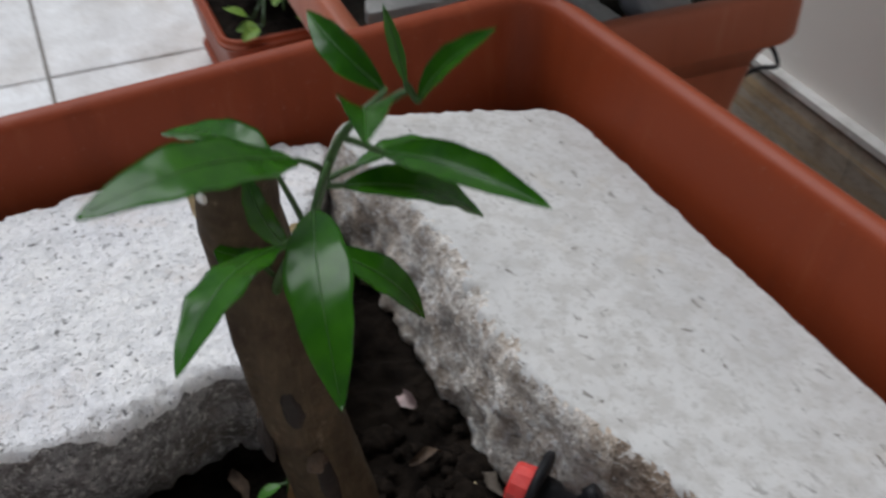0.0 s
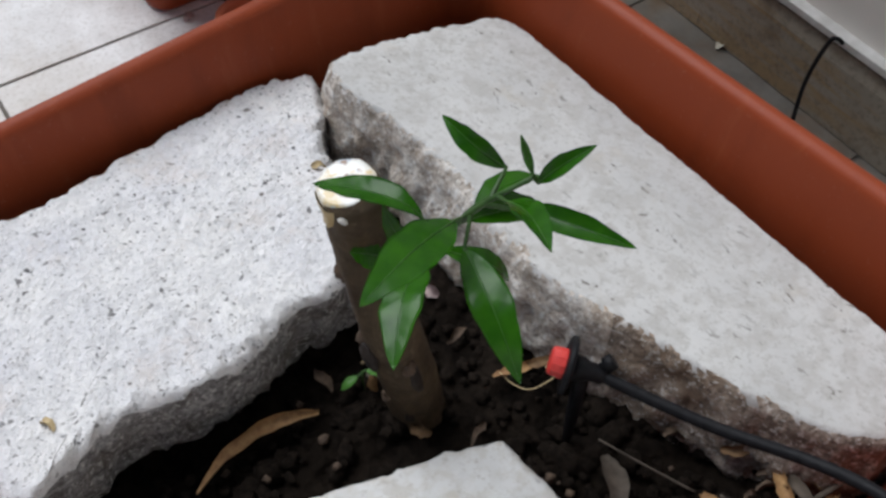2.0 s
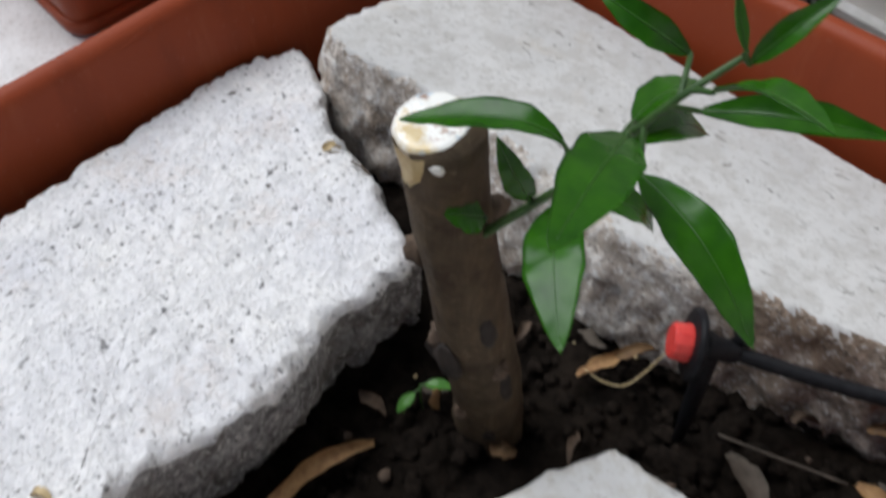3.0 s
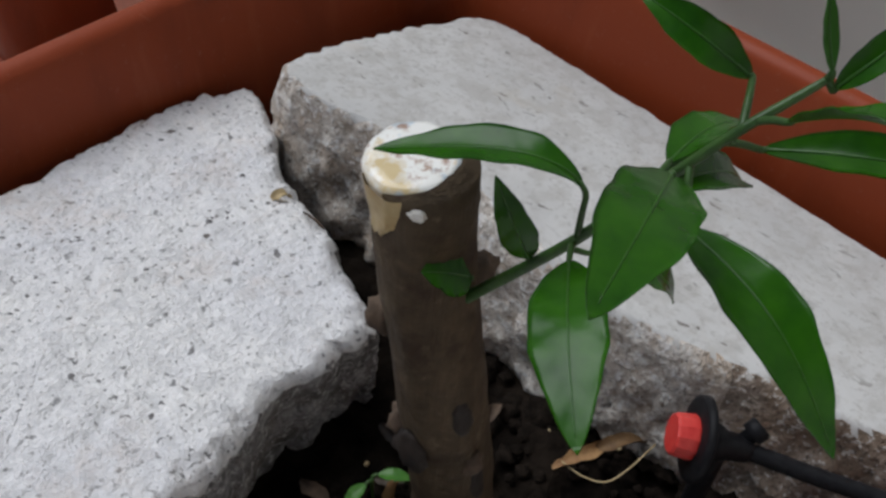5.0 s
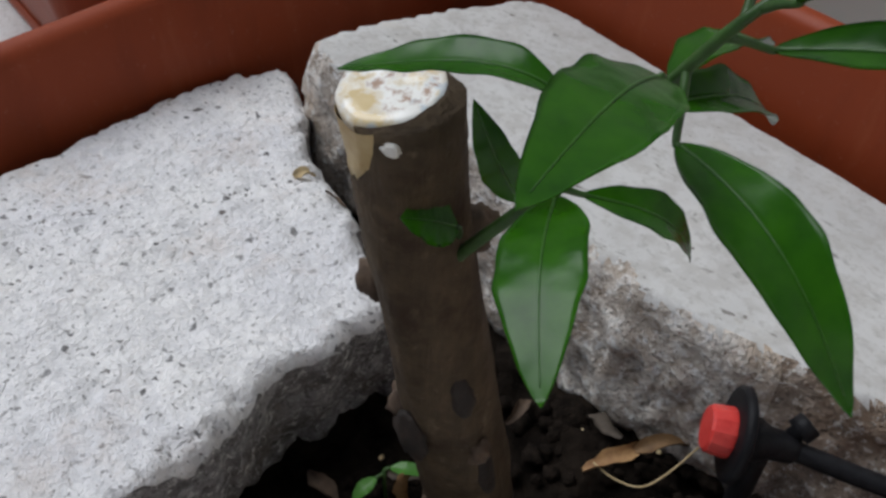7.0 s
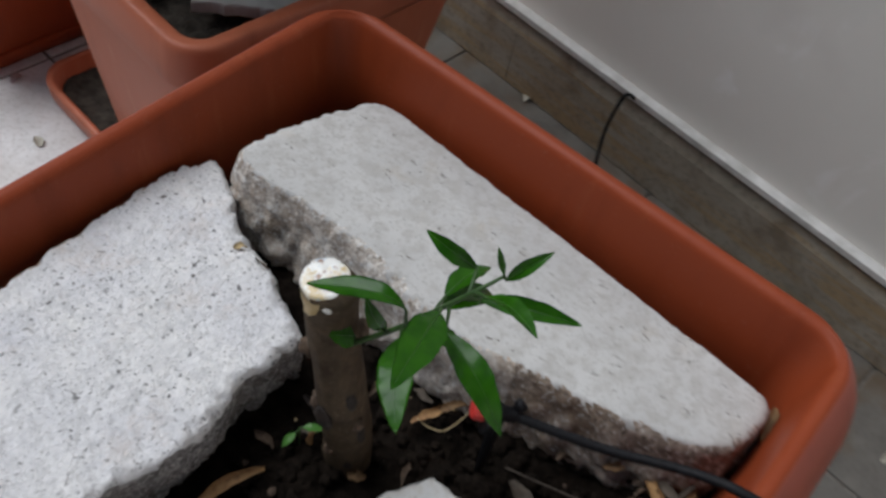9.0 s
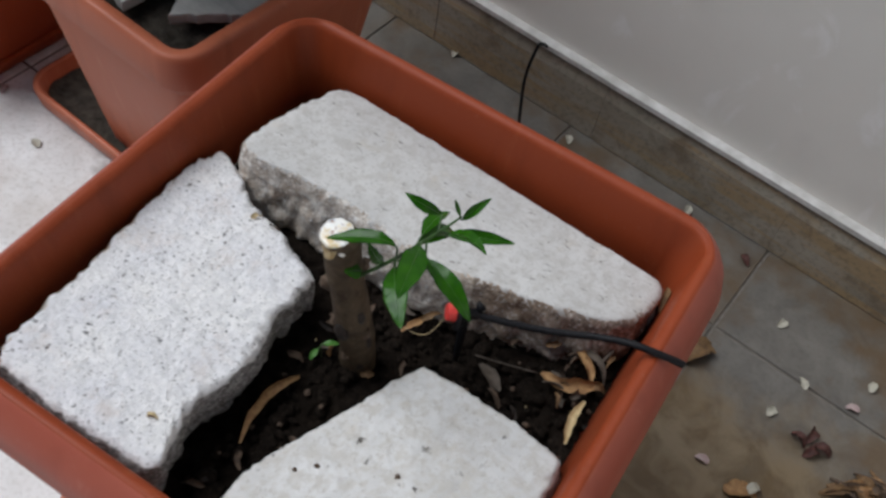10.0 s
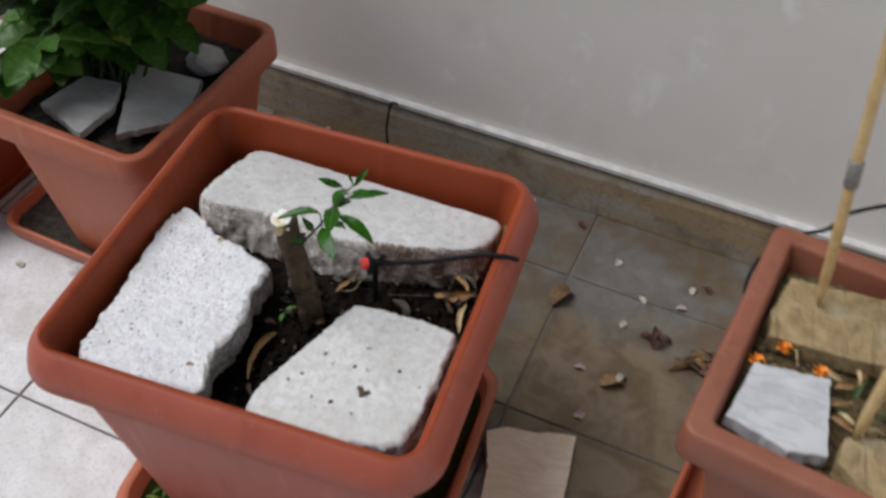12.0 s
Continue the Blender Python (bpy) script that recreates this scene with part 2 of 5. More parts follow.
def make_leaf(name, dark, light, rough):
    m = Mat(name, rough, 0.24)
    n = m.noise(120, 4, 0.6)
    c = m.mix(m.ramp(n, (0.3, 0.0), (0.7, 1.0)), dark, light)
    m.colour(c).bump(m.noise(60, 2, 0.4), 0.22, 0.003).bump(m.noise(420, 3, 0.5), 0.10, 0.0006)
    m.b.inputs["Subsurface Weight"].default_value = 0.0
    return m.m


LEAF = make_leaf("glossy_leaf", (0.012, 0.062, 0.001), (0.028, 0.112, 0.002), 0.27)
LEAF_YOUNG = make_leaf("young_leaf", (0.045, 0.14, 0.02), (0.08, 0.21, 0.035), 0.33)
RIB = make_plain("pale_midrib", (0.022, 0.090, 0.004), (0.040, 0.125, 0.009), 0.35, 200)
SHRUB_LEAF = make_leaf("shrub_leaf", (0.030, 0.082, 0.009), (0.072, 0.155, 0.022), 0.42)
SHRUB_LIME = make_leaf("lime_leaf", (0.10, 0.20, 0.02), (0.20, 0.32, 0.045), 0.5)
SHRUB_YELLOW = make_leaf("yellowing_leaf", (0.12, 0.19, 0.03), (0.25, 0.27, 0.06), 0.45)
DRY = make_plain("dry_leaf", (0.20, 0.10, 0.04), (0.40, 0.24, 0.10), 0.75, 150)
HUSK = make_plain("grey_brown_husk", (0.060, 0.047, 0.034), (0.125, 0.10, 0.076), 0.8, 150)
DRY_DARK = make_plain("dark_dry_leaf", (0.10, 0.055, 0.024), (0.22, 0.13, 0.055), 0.75, 150)
DRY_PALE = make_plain("pale_straw", (0.40, 0.29, 0.14), (0.58, 0.46, 0.26), 0.75, 150)
DRY_RED = make_plain("dark_red_petal", (0.040, 0.014, 0.011), (0.105, 0.038, 0.028), 0.7, 150)
PETAL = make_plain("pink_petal", (0.36, 0.26, 0.25), (0.45, 0.36, 0.34), 0.6, 150)
PETAL_PALE = make_plain("cream_petal", (0.38, 0.36, 0.29), (0.48, 0.46, 0.38), 0.6, 150)
ORANGE = make_plain("orange_petal", (0.75, 0.20, 0.01), (0.85, 0.32, 0.02), 0.6, 150)
RED_CAP = make_plain("red_plastic", (0.62, 0.035, 0.03), (0.75, 0.07, 0.055), 0.35, 300)
BLACK = make_plain("black_plastic", (0.005, 0.005, 0.006), (0.013, 0.013, 0.015), 0.5, 300, 0.3, 0.001, 0.17)


def make_marble(name, a, b, vein):
    m = Mat(name, 0.5, 0.4)
    c = m.mix(m.ramp(m.noise(16, 4, 0.65), (0.32, 0.0), (0.68, 1.0)), a, b)
    c = m.mix(m.ramp(m.noise(1.0, 5, 0.6, m.stretch(9, 34, 9), 1.2), (0.44, 0.0), (0.50, 0.6), (0.56, 0.0)), c, vein)
    c = m.mix(m.ramp(m.noise(60, 4, 0.7), (0.60, 0.0), (0.74, 0.5)), c, tuple(v * 0.7 for v in a))
    m.colour(c).bump(m.noise(150, 4, 0.7), 0.3, 0.001)
    return m.m


MARBLE = make_marble("white_marble_offcut", (0.42, 0.42, 0.42), (0.54, 0.54, 0.545), (0.32, 0.32, 0.33))
MARBLE_TAN = make_marble("tan_marble_offcut", (0.84, 0.69, 0.49), (0.92, 0.82, 0.67), (0.72, 0.56, 0.37))
MARBLE_GREY = make_marble("grey_marble_offcut", (0.40, 0.395, 0.375), (0.56, 0.55, 0.53), (0.36, 0.355, 0.34))
BAMBOO = make_plain("bamboo_cane", (0.50, 0.33, 0.13), (0.66, 0.48, 0.23), 0.45, 60)
TAPE = make_plain("grey_binding_tape", (0.16, 0.15, 0.13), (0.27, 0.25, 0.22), 0.6, 200)


def make_sandstone():
    m = Mat("tan_rough_stone", 0.9, 0.3)
    mid, groove = m.noise(45, 5, 0.7), m.noise(1.0, 4, 0.65, m.stretch(70, 12, 40), 0.5)
    c = m.mix(m.ramp(mid, (0.34, 0.0), (0.66, 1.0)), (0.20, 0.145, 0.066), (0.37, 0.275, 0.145))
    c = m.mix(m.ramp(groove, (0.36, 0.8), (0.46, 0.0)), c, (0.17, 0.12, 0.06))
    c = m.mix(m.ramp(m.noise(11, 4, 0.6), (0.52, 0.0), (0.66, 0.6)), c, (0.40, 0.36, 0.26))
    m.colour(c).bump(mid, 0.6, 0.003).bump(groove, 0.7, 0.005)
    return m.m


SANDSTONE = make_sandstone()
POND = make_plain("dark_green_water", (0.014, 0.016, 0.003), (0.034, 0.036, 0.007), 0.45, 60, 0.1, 0.001, 0.04)
MOSS = make_plain("green_algae", (0.02, 0.045, 0.008), (0.06, 0.10, 0.02), 0.5, 120)


def make_tile():
    m = Mat("mottled_floor_tile", 0.4, 0.5)
    geo = m.nt.nodes.new("ShaderNodeNewGeometry").outputs["Position"]
    big, mid, fine = m.noise(3.2, 6, 0.62, geo), m.noise(16, 5, 0.65, geo, 0.6), m.noise(150, 4, 0.7, geo)
    c = m.mix(m.ramp(mid, (0.32, 0.0), (0.68, 1.0)), (0.62, 0.612, 0.60), (0.835, 0.84, 0.84))
    c = m.mix(m.ramp(m.random(), (0.0, 0.0), (1.0, 0.25)), c, (0.52, 0.46, 0.40))
    c = m.mix(m.ramp(fine, (0.36, 0.35), (0.5, 0.0)), c, (0.36, 0.33, 0.29))
    c = m.mix(m.ramp(big, (0.5, 0.0), (0.66, 0.35)), c, (0.36, 0.27, 0.17))
    # a darker grey-brown zone, noisy at its edge, with rusty patches between the planters and the wall
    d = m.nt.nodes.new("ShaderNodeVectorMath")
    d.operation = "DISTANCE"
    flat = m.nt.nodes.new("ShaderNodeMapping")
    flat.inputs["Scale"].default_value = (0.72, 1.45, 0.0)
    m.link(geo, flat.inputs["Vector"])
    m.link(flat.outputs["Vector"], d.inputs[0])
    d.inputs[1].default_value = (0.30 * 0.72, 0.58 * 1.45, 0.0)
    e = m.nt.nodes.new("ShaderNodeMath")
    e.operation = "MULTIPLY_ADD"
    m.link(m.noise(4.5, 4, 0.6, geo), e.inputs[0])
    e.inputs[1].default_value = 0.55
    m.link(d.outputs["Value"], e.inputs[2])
    grey_zone = m.ramp(e.outputs[0], (0.94, 0.88), (1.20, 0.0))
    c = m.mix(grey_zone, c, m.mix(m.ramp(mid, (0.35, 0.0), (0.65, 1.0)), (0.045, 0.039, 0.029), (0.090, 0.079, 0.059)))
    rust = m.mix(1.0, grey_zone, m.ramp(m.noise(6.5, 4, 0.65, geo), (0.47, 0.0), (0.62, 0.8)), "MULTIPLY")
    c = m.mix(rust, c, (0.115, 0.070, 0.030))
    p = m.nt.nodes.new("ShaderNodeVectorMath")
    p.operation = "DISTANCE"
    m.link(geo, p.inputs[0])
    p.inputs[1].default_value = (0.38, 0.25, 0.0)
    q = m.nt.nodes.new("ShaderNodeMath")
    q.operation = "MULTIPLY_ADD"
    m.link(m.noise(9, 5, 0.65, geo), q.inputs[0])
    q.inputs[1].default_value = 0.30
    m.link(p.outputs["Value"], q.inputs[2])
    c = m.mix(m.ramp(q.outputs[0], (0.30, 0.8), (0.43, 0.0)), c, m.mix(m.ramp(mid, (0.4, 0.0), (0.6, 1.0)), (0.13, 0.085, 0.035), (0.21, 0.155, 0.085)))
    m.colour(c).gloss(m.ramp(mid, (0.35, 0.3), (0.7, 0.5)))
    m.bump(m.noise(30, 3, 0.5, geo), 0.12, 0.002).bump(fine, 0.08, 0.0006)
    return m.m


def make_wall():
    m = Mat("painted_plaster", 0.7, 0.3)
    big, mid, fine = m.noise(2.3, 5, 0.6), m.noise(9, 5, 0.6, None, 0.8), m.noise(190, 4, 0.7)
    c = m.mix(m.ramp(big, (0.3, 0.0), (0.7, 1.0)), (0.755, 0.735, 0.68), (0.825, 0.805, 0.75))
    c = m.mix(m.ramp(mid, (0.58, 0.0), (0.70, 0.8)), c, (0.90, 0.885, 0.865))
    c = m.mix(m.ramp(m.noise(4.2, 4, 0.65), (0.58, 0.0), (0.74, 0.3)), c, (0.64, 0.60, 0.56))
    m.colour(c).bump(fine, 0.12, 0.001).bump(mid, 0.15, 0.004)
    return m.m


def make_skirting():
    m = Mat("stained_skirting_tile", 0.6, 0.4)
    geo = m.nt.nodes.new("ShaderNodeNewGeometry").outputs["Position"]
    big, fine = m.noise(5, 5, 0.65, geo), m.noise(130, 4, 0.7, geo)
    band = m.nt.nodes.new("ShaderNodeMapping")
    band.inputs["Scale"].default_value = (3.5, 3.5, 42)
    m.link(geo, band.inputs["Vector"])
    c = m.mix(m.ramp(big, (0.35, 0.0), (0.65, 1.0)), (0.26, 0.235, 0.185), (0.39, 0.355, 0.29))
    c = m.mix(m.ramp(m.noise(1.0, 5, 0.65, band.outputs["Vector"], 0.5), (0.46, 0.0), (0.58, 0.85)), c, (0.35, 0.25, 0.13))
    c = m.mix(m.ramp(m.noise(14, 5, 0.7, geo), (0.52, 0.0), (0.66, 0.7)), c, (0.16, 0.12, 0.075))
    c = m.mix(m.ramp(fine, (0.38, 0.4), (0.5, 0.0)), c, (0.12, 0.11, 0.09))
    m.colour(c).bump(fine, 0.25, 0.001)
    return m.m


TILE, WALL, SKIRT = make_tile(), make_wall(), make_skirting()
GROUT = make_plain("dirty_grout", (0.12, 0.108, 0.09), (0.21, 0.19, 0.165), 0.9, 60, 0.4)
WHITE = make_plain("chipped_white_paint", (0.46, 0.45, 0.42), (0.68, 0.67, 0.65), 0.55, 26)


# ---------------------------------------------------------------- building helpers
def mesh_of(name, verts, faces, mats, smooth=True, slots=None):
    me = bpy.data.meshes.new(name)
    me.from_pydata([tuple(v) for v in verts], [], faces)
    for m in mats if isinstance(mats, (list, tuple)) else (mats,):
        me.materials.append(m)
    me.polygons.foreach_set("use_smooth", [smooth] * len(me.polygons))
    if slots is not None:
        me.polygons.foreach_set("material_index", slots)
    me.update()
    return me


def thing(name, place, label, category, group="", kind=""):
    ob = new(name)
    ob.empty_display_size = 0.02
    ob.location = place
    return tagged(ob, label, category, group, kind)


def hang(ob, parent):
    """Puts ob, built in world coordinates, under its parent."""
    ob.parent = parent
    up = parent.matrix_basis.copy() if parent.parent is None else Matrix()
    ob.matrix_parent_inverse = up.inverted()
    return ob


def part(name, me, parent, label=""):
    ob = hang(new(name, me), parent)
    return tagged(ob, label) if label else ob


def single(name, me, label, category, group="", kind=""):
    return tagged(new(name, me), label, category, group, kind)


def loft(rings, closed=True, caps=(False, False)):
    """Faces that join rings of equal length."""
    n = len(rings[0])
    verts = [v for r in rings for v in r]
    faces = []
    for i in range(len(rings) - 1):
        for j in range(n if closed else n - 1):
            k = (j + 1) % n
            faces.append((i * n + j, i * n + k, (i + 1) * n + k, (i + 1) * n + j))
    if caps[0]:
        faces.append(tuple(reversed(range(n))))
    if caps[1]:
        faces.append(tuple((len(rings) - 1) * n + j for j in range(n)))
    return verts, faces


def box_ring(hx, hy, r, z, m=Matrix(), n=7):
    """A rounded rectangle, as a ring of points."""
    out = []
    for cx, cy, a0 in ((hx - r, hy - r, 0), (r - hx, hy - r, 90), (r - hx, r - hy, 180), (hx - r, r - hy, 270)):
        for i in range(n + 1):
            a = radians(a0 + 90 * i / n)
            out.append(m @ Vector((cx + r * math.cos(a), cy + r * math.sin(a), z)))
    return out


def tube(points, radius, n=10, ends=True):
    """A tube along points; radius is one number or one for each point."""
    pts = [Vector(p) for p in points]
    rad = radius if isinstance(radius, (list, tuple)) else [radius] * len(pts)
    rings, side = [], None
    for i, p in enumerate(pts):
        d = (pts[min(i + 1, len(pts) - 1)] - pts[max(i - 1, 0)]).normalized()
        if side is None:
            side = d.orthogonal().normalized()
        side = (side - d * side.dot(d)).normalized()
        up = d.cross(side)
        rings.append([p + (side * math.cos(2 * math.pi * j / n) + up * math.sin(2 * math.pi * j / n)) * rad[i] for j in range(n)])
    return loft(rings, True, (ends, ends))


def curve(points, steps=8):
    """A smooth line through points."""
    p = [Vector(v) for v in points]
    p = [p[0] * 2 - p[1]] + p + [p[-1] * 2 - p[-2]]
    out = []
    for i in range(1, len(p) - 2):
        for s in range(steps):
            t = s / steps
            a, b, c, d = p[i - 1], p[i], p[i + 1], p[i + 2]
            out.append(0.5 * (2 * b + (c - a) * t + (2 * a - 5 * b + 4 * c - d) * t * t + (3 * b - a - 3 * c + d) * t ** 3))
    return out + [p[-2]]


def join(*pieces):
    verts, faces = [], []
    for v, f in pieces:
        k = len(verts)
        verts += list(v)
        faces += [tuple(i + k for i in q) for q in f]
    return verts, faces


def wob(p, scale, amount, seed=0.0):
    return noise.noise(Vector(p) * scale + Vector((seed, seed * 1.7, -seed))) * amount


# ---------------------------------------------------------------- floor, walls
WALL_TURN = -5.5                       # the wall and the tiles stand askew to the planter
ROOM = pose(0, 0, 0, 0, 0, WALL_TURN)
WALL_V = 0.747                         # the skirting's face, across the tile grid
TILE_W = 0.315
TILES_U = [-0.802 - TILE_W * k for k in range(10, 0, -1)] + [-0.802, -0.487, -0.130] + [0.2275 + TILE_W * k for k in range(8)]
TILES_V = [-0.060 - TILE_W * k for k in range(10, 0, -1)] + [-0.060, 0.256, 0.5715, 0.772]


def slab(name, u0, u1, v0, v1, z0, z1, mat, m=ROOM):
    v = [m @ Vector(p) for p in ((u0, v0, z0), (u1, v0, z0), (u1, v1, z0), (u0, v1, z0), (u0, v0, z1), (u1, v0, z1), (u1, v1, z1), (u0, v1, z1))]
    f = [(3, 2, 1, 0), (4, 5, 6, 7), (0, 1, 5, 4), (1, 2, 6, 5), (2, 3, 7, 6), (3, 0, 4, 7)]
    return mesh_of(name, v, f, mat, False)


floor = single("floor", slab("floor", -4, 2.46, -3.3, 0.782, -0.12, -0.003, GROUT), "tiled terrace floor with dirty grout joints", "floor", kind="structure")
wall_north = single("wall_north", slab("wall_north", -4, 2.46, WALL_V + 0.014, 1.0, -0.12, 2.7, WALL), "pale grey painted plaster wall", "wall", kind="structure")
# unseen wall, added to close the east side and hold off light there
wall_east = single("wall_east", slab("wall_east", 2.46, 2.66, -3.3, 1.0, -0.12, 2.7, WALL), "pale grey painted plaster wall", "wall", kind="structure")


# ---------------------------------------------------------------- planters
def planter(place, turn, hx, hy, top, foot, lip_h, lip_w, radius, mat, label, shape="planter", group="", flare=0.0015, outside=None):
    """A tapered rounded box with a deep rolled rim; hx, hy are half sizes at the rim's outer top edge."""
    x, y, z0 = place
    m = pose(x, y, 0, 0, 0, turn)
    pot = thing(shape, place, label, "plant pot", group)
    bx, by = hx - lip_w + 0.0055, hy - lip_w + 0.0055
    rb = radius * 0.65
    wall_t = 0.005

    def at(z, inset=0.0):
        k = (z - z0) / (top - z0)
        s = foot * (1 - k)
        return bx - s - inset, by - s - inset

    rings = []
    for z, ins in ((z0, 0.012), (z0 + 0.004, 0.003), (z0 + 0.015, 0.0)):
        a, b = at(z, ins)
        rings.append(box_ring(a, b, rb, z, m))
    for i in range(1, 9):
        z = z0 + 0.015 + (top - 0.0042 - z0 - 0.015) * i / 8
        a, b = at(z)
        rings.append(box_ring(a, b, rb, z, m))
    for dz, ins in ((0.0040, wall_t * 0.3), (0.0042, wall_t * 0.6), (0.0050, wall_t * 0.88)):
        a, b = at(top - dz, ins)
        rings.append(box_ring(a, b, max(rb - ins, 0.005), top - dz, m))
    for i in range(8, -1, -1):
        z = z0 + 0.02 + (top - 0.0075 - z0 - 0.02) * i / 8
        a, b = at(z, wall_t)
        rings.append(box_ring(a, b, max(rb - wall_t, 0.005), z, m))
    v, f = loft(rings, True, (True, True))
    around = len(rings[0])
    # outer faces take the light-painted copy where given, inner faces the darker one
    slots = [0] * (13 * around) + [1] * (len(f) - 13 * around)
    part("body", mesh_of("pot_body", v, f, (outside or mat, mat), True, slots), pot)
    # the rim: outer skirt, rolled top, inner edge
    w, h, fl = lip_w, lip_h, flare
    prof = [(fl - 0.014, -h), (fl - 0.003, -h - 0.001), (fl, -h + 0.003), (fl * 0.7, -h * 0.5), (fl * 0.3, -0.010), (-0.0008, -0.0035), (-0.003, -0.001), (-0.0055, 0.0)]
    if w > 0.02:
        prof += [(-0.010, 0.0), (-w + 0.012, -0.0003), (-w + 0.0065, -0.0008)]
    rings = [box_ring(hx + o, hy + o, max(radius + o, 0.006), top + z, m, 9) for o, z in prof]
    for ins, z in ((0.0020, -0.0013), (0.0042, -0.0026), (0.0054, -0.0048), (0.0058, -0.0080), (0.0058, -0.020), (0.0058, -0.045), (0.0058, -0.094), (0.0040, -0.096)):
        a, b = at(top + z, ins)
        rings.append(box_ring(a, b, max(rb - ins, 0.005), top + z, m, 9))
    v, f = loft(rings + rings[:1])
    around = len(rings[0])
    slots = [0 if k < (len(prof) - 2) * around else 1 for k in range(len(f))]
    part("rim", mesh_of("pot_rim", v, f, (outside or mat, mat), True, slots), pot, "rolled rim")
    return pot, m, at


def saucer(place, turn, hx, hy, radius, h, mat, label, group="", deep=False):
    m = pose(place[0], place[1], 0, 0, 0, turn)
    z = place[2]
    prof = [(-0.02, 0.0), (-0.006, 0.001), (-0.002, 0.006), (0.002, h - 0.004), (0.001, h), (-0.004, h + 0.001), (-0.008, h - 0.002), (-0.011, 0.012), (-0.02, 0.008), (-0.05, 0.007)]
    if deep:
        prof = [(-0.03, 0.0), (-0.018, 0.001), (-0.014, 0.006), (-0.006, h - 0.006), (0.0, h - 0.005), (0.001, h - 0.001), (-0.002, h + 0.001), (-0.012, h + 0.001), (-0.015, h - 0.001), (-0.023, 0.014), (-0.032, 0.009), (-0.07, 0.008)]
    v, f = loft([box_ring(hx + o, hy + o, radius + o * 0.5, z + q, m) for o, q in prof], True, (True, True))
    return single("saucer", mesh_of("saucer", v, f, mat), label, "plant saucer", group)


def soil_bed(name, m, hx, hy, z, radius, seed, label, rough=0.006, step=0.006, mat=SOIL):
    """An uneven bed of soil that fills a planter."""
    nx, ny = int(2 * hx / step), int(2 * hy / step)
    verts, faces = [], []
    for j in range(ny + 1):
        for i in range(nx + 1):
            x, y = -hx + 2 * hx * i / nx, -hy + 2 * hy * j / ny
            qx, qy = max(abs(x) - hx + radius, 0), max(abs(y) - hy + radius, 0)
            d = math.hypot(qx, qy)
            if d > radius:
                x -= math.copysign(qx * (1 - radius / d), x)
                y -= math.copysign(qy * (1 - radius / d), y)
            q = (x, y, 0)
            h = wob(q, 18, rough * 1.2, seed) + wob(q, 60, rough, seed) + wob(q, 150, rough * 0.6, seed + 3)
            verts.append(m @ Vector((x, y, z + h)))
    for j in range(ny):
        for i in range(nx):
            a = j * (nx + 1) + i
            faces.append((a, a + 1, a + nx + 2, a + nx + 1))
    return single(name, mesh_of(name, verts, faces, mat), label, "soil", kind="stuff")


PCX, PCY = 0.0075, 0.0370
_, MAIN, main_at = planter((PCX, PCY, 0.012), 0, 0.2315, 0.2330, 0.464, 0.066, 0.046, 0.0125, 0.045, TERRA,
                                  "large square terracotta plastic planter with rolled rim", group="terracotta planters", flare=0.018, outside=TERRA_LIT)
saucer((0.005, 0.040, 0.0), 0, 0.230, 0.222, 0.055, 0.062, TERRA_OLD, "deep terracotta tray with green water under the large planter", "saucers", True)
TRAY = pose(0.005, 0.040, 0)
single("tray_water", mesh_of("tray_water", *loft([box_ring(0.2075, 0.1995, 0.045, 0.034, TRAY), box_ring(0.16, 0.158, 0.04, 0.0345, TRAY)], True, (False, True)), POND), "dark green stagnant water in the tray", "water")
soil_bed("potting_soil", MAIN, main_at(0.375, 0.005)[0] - 0.001, main_at(0.375, 0.005)[1] - 0.001, 0.3725, 0.026, 2.0,
                     "nearly black damp potting soil filling the planter", 0.007, 0.0035)


# ---------------------------------------------------------------- stones
def on_lichen_stone(x, y):
    return 0.4106 + 0.17 * (x - 0.0786) - 0.07 * (y - 0.0308)


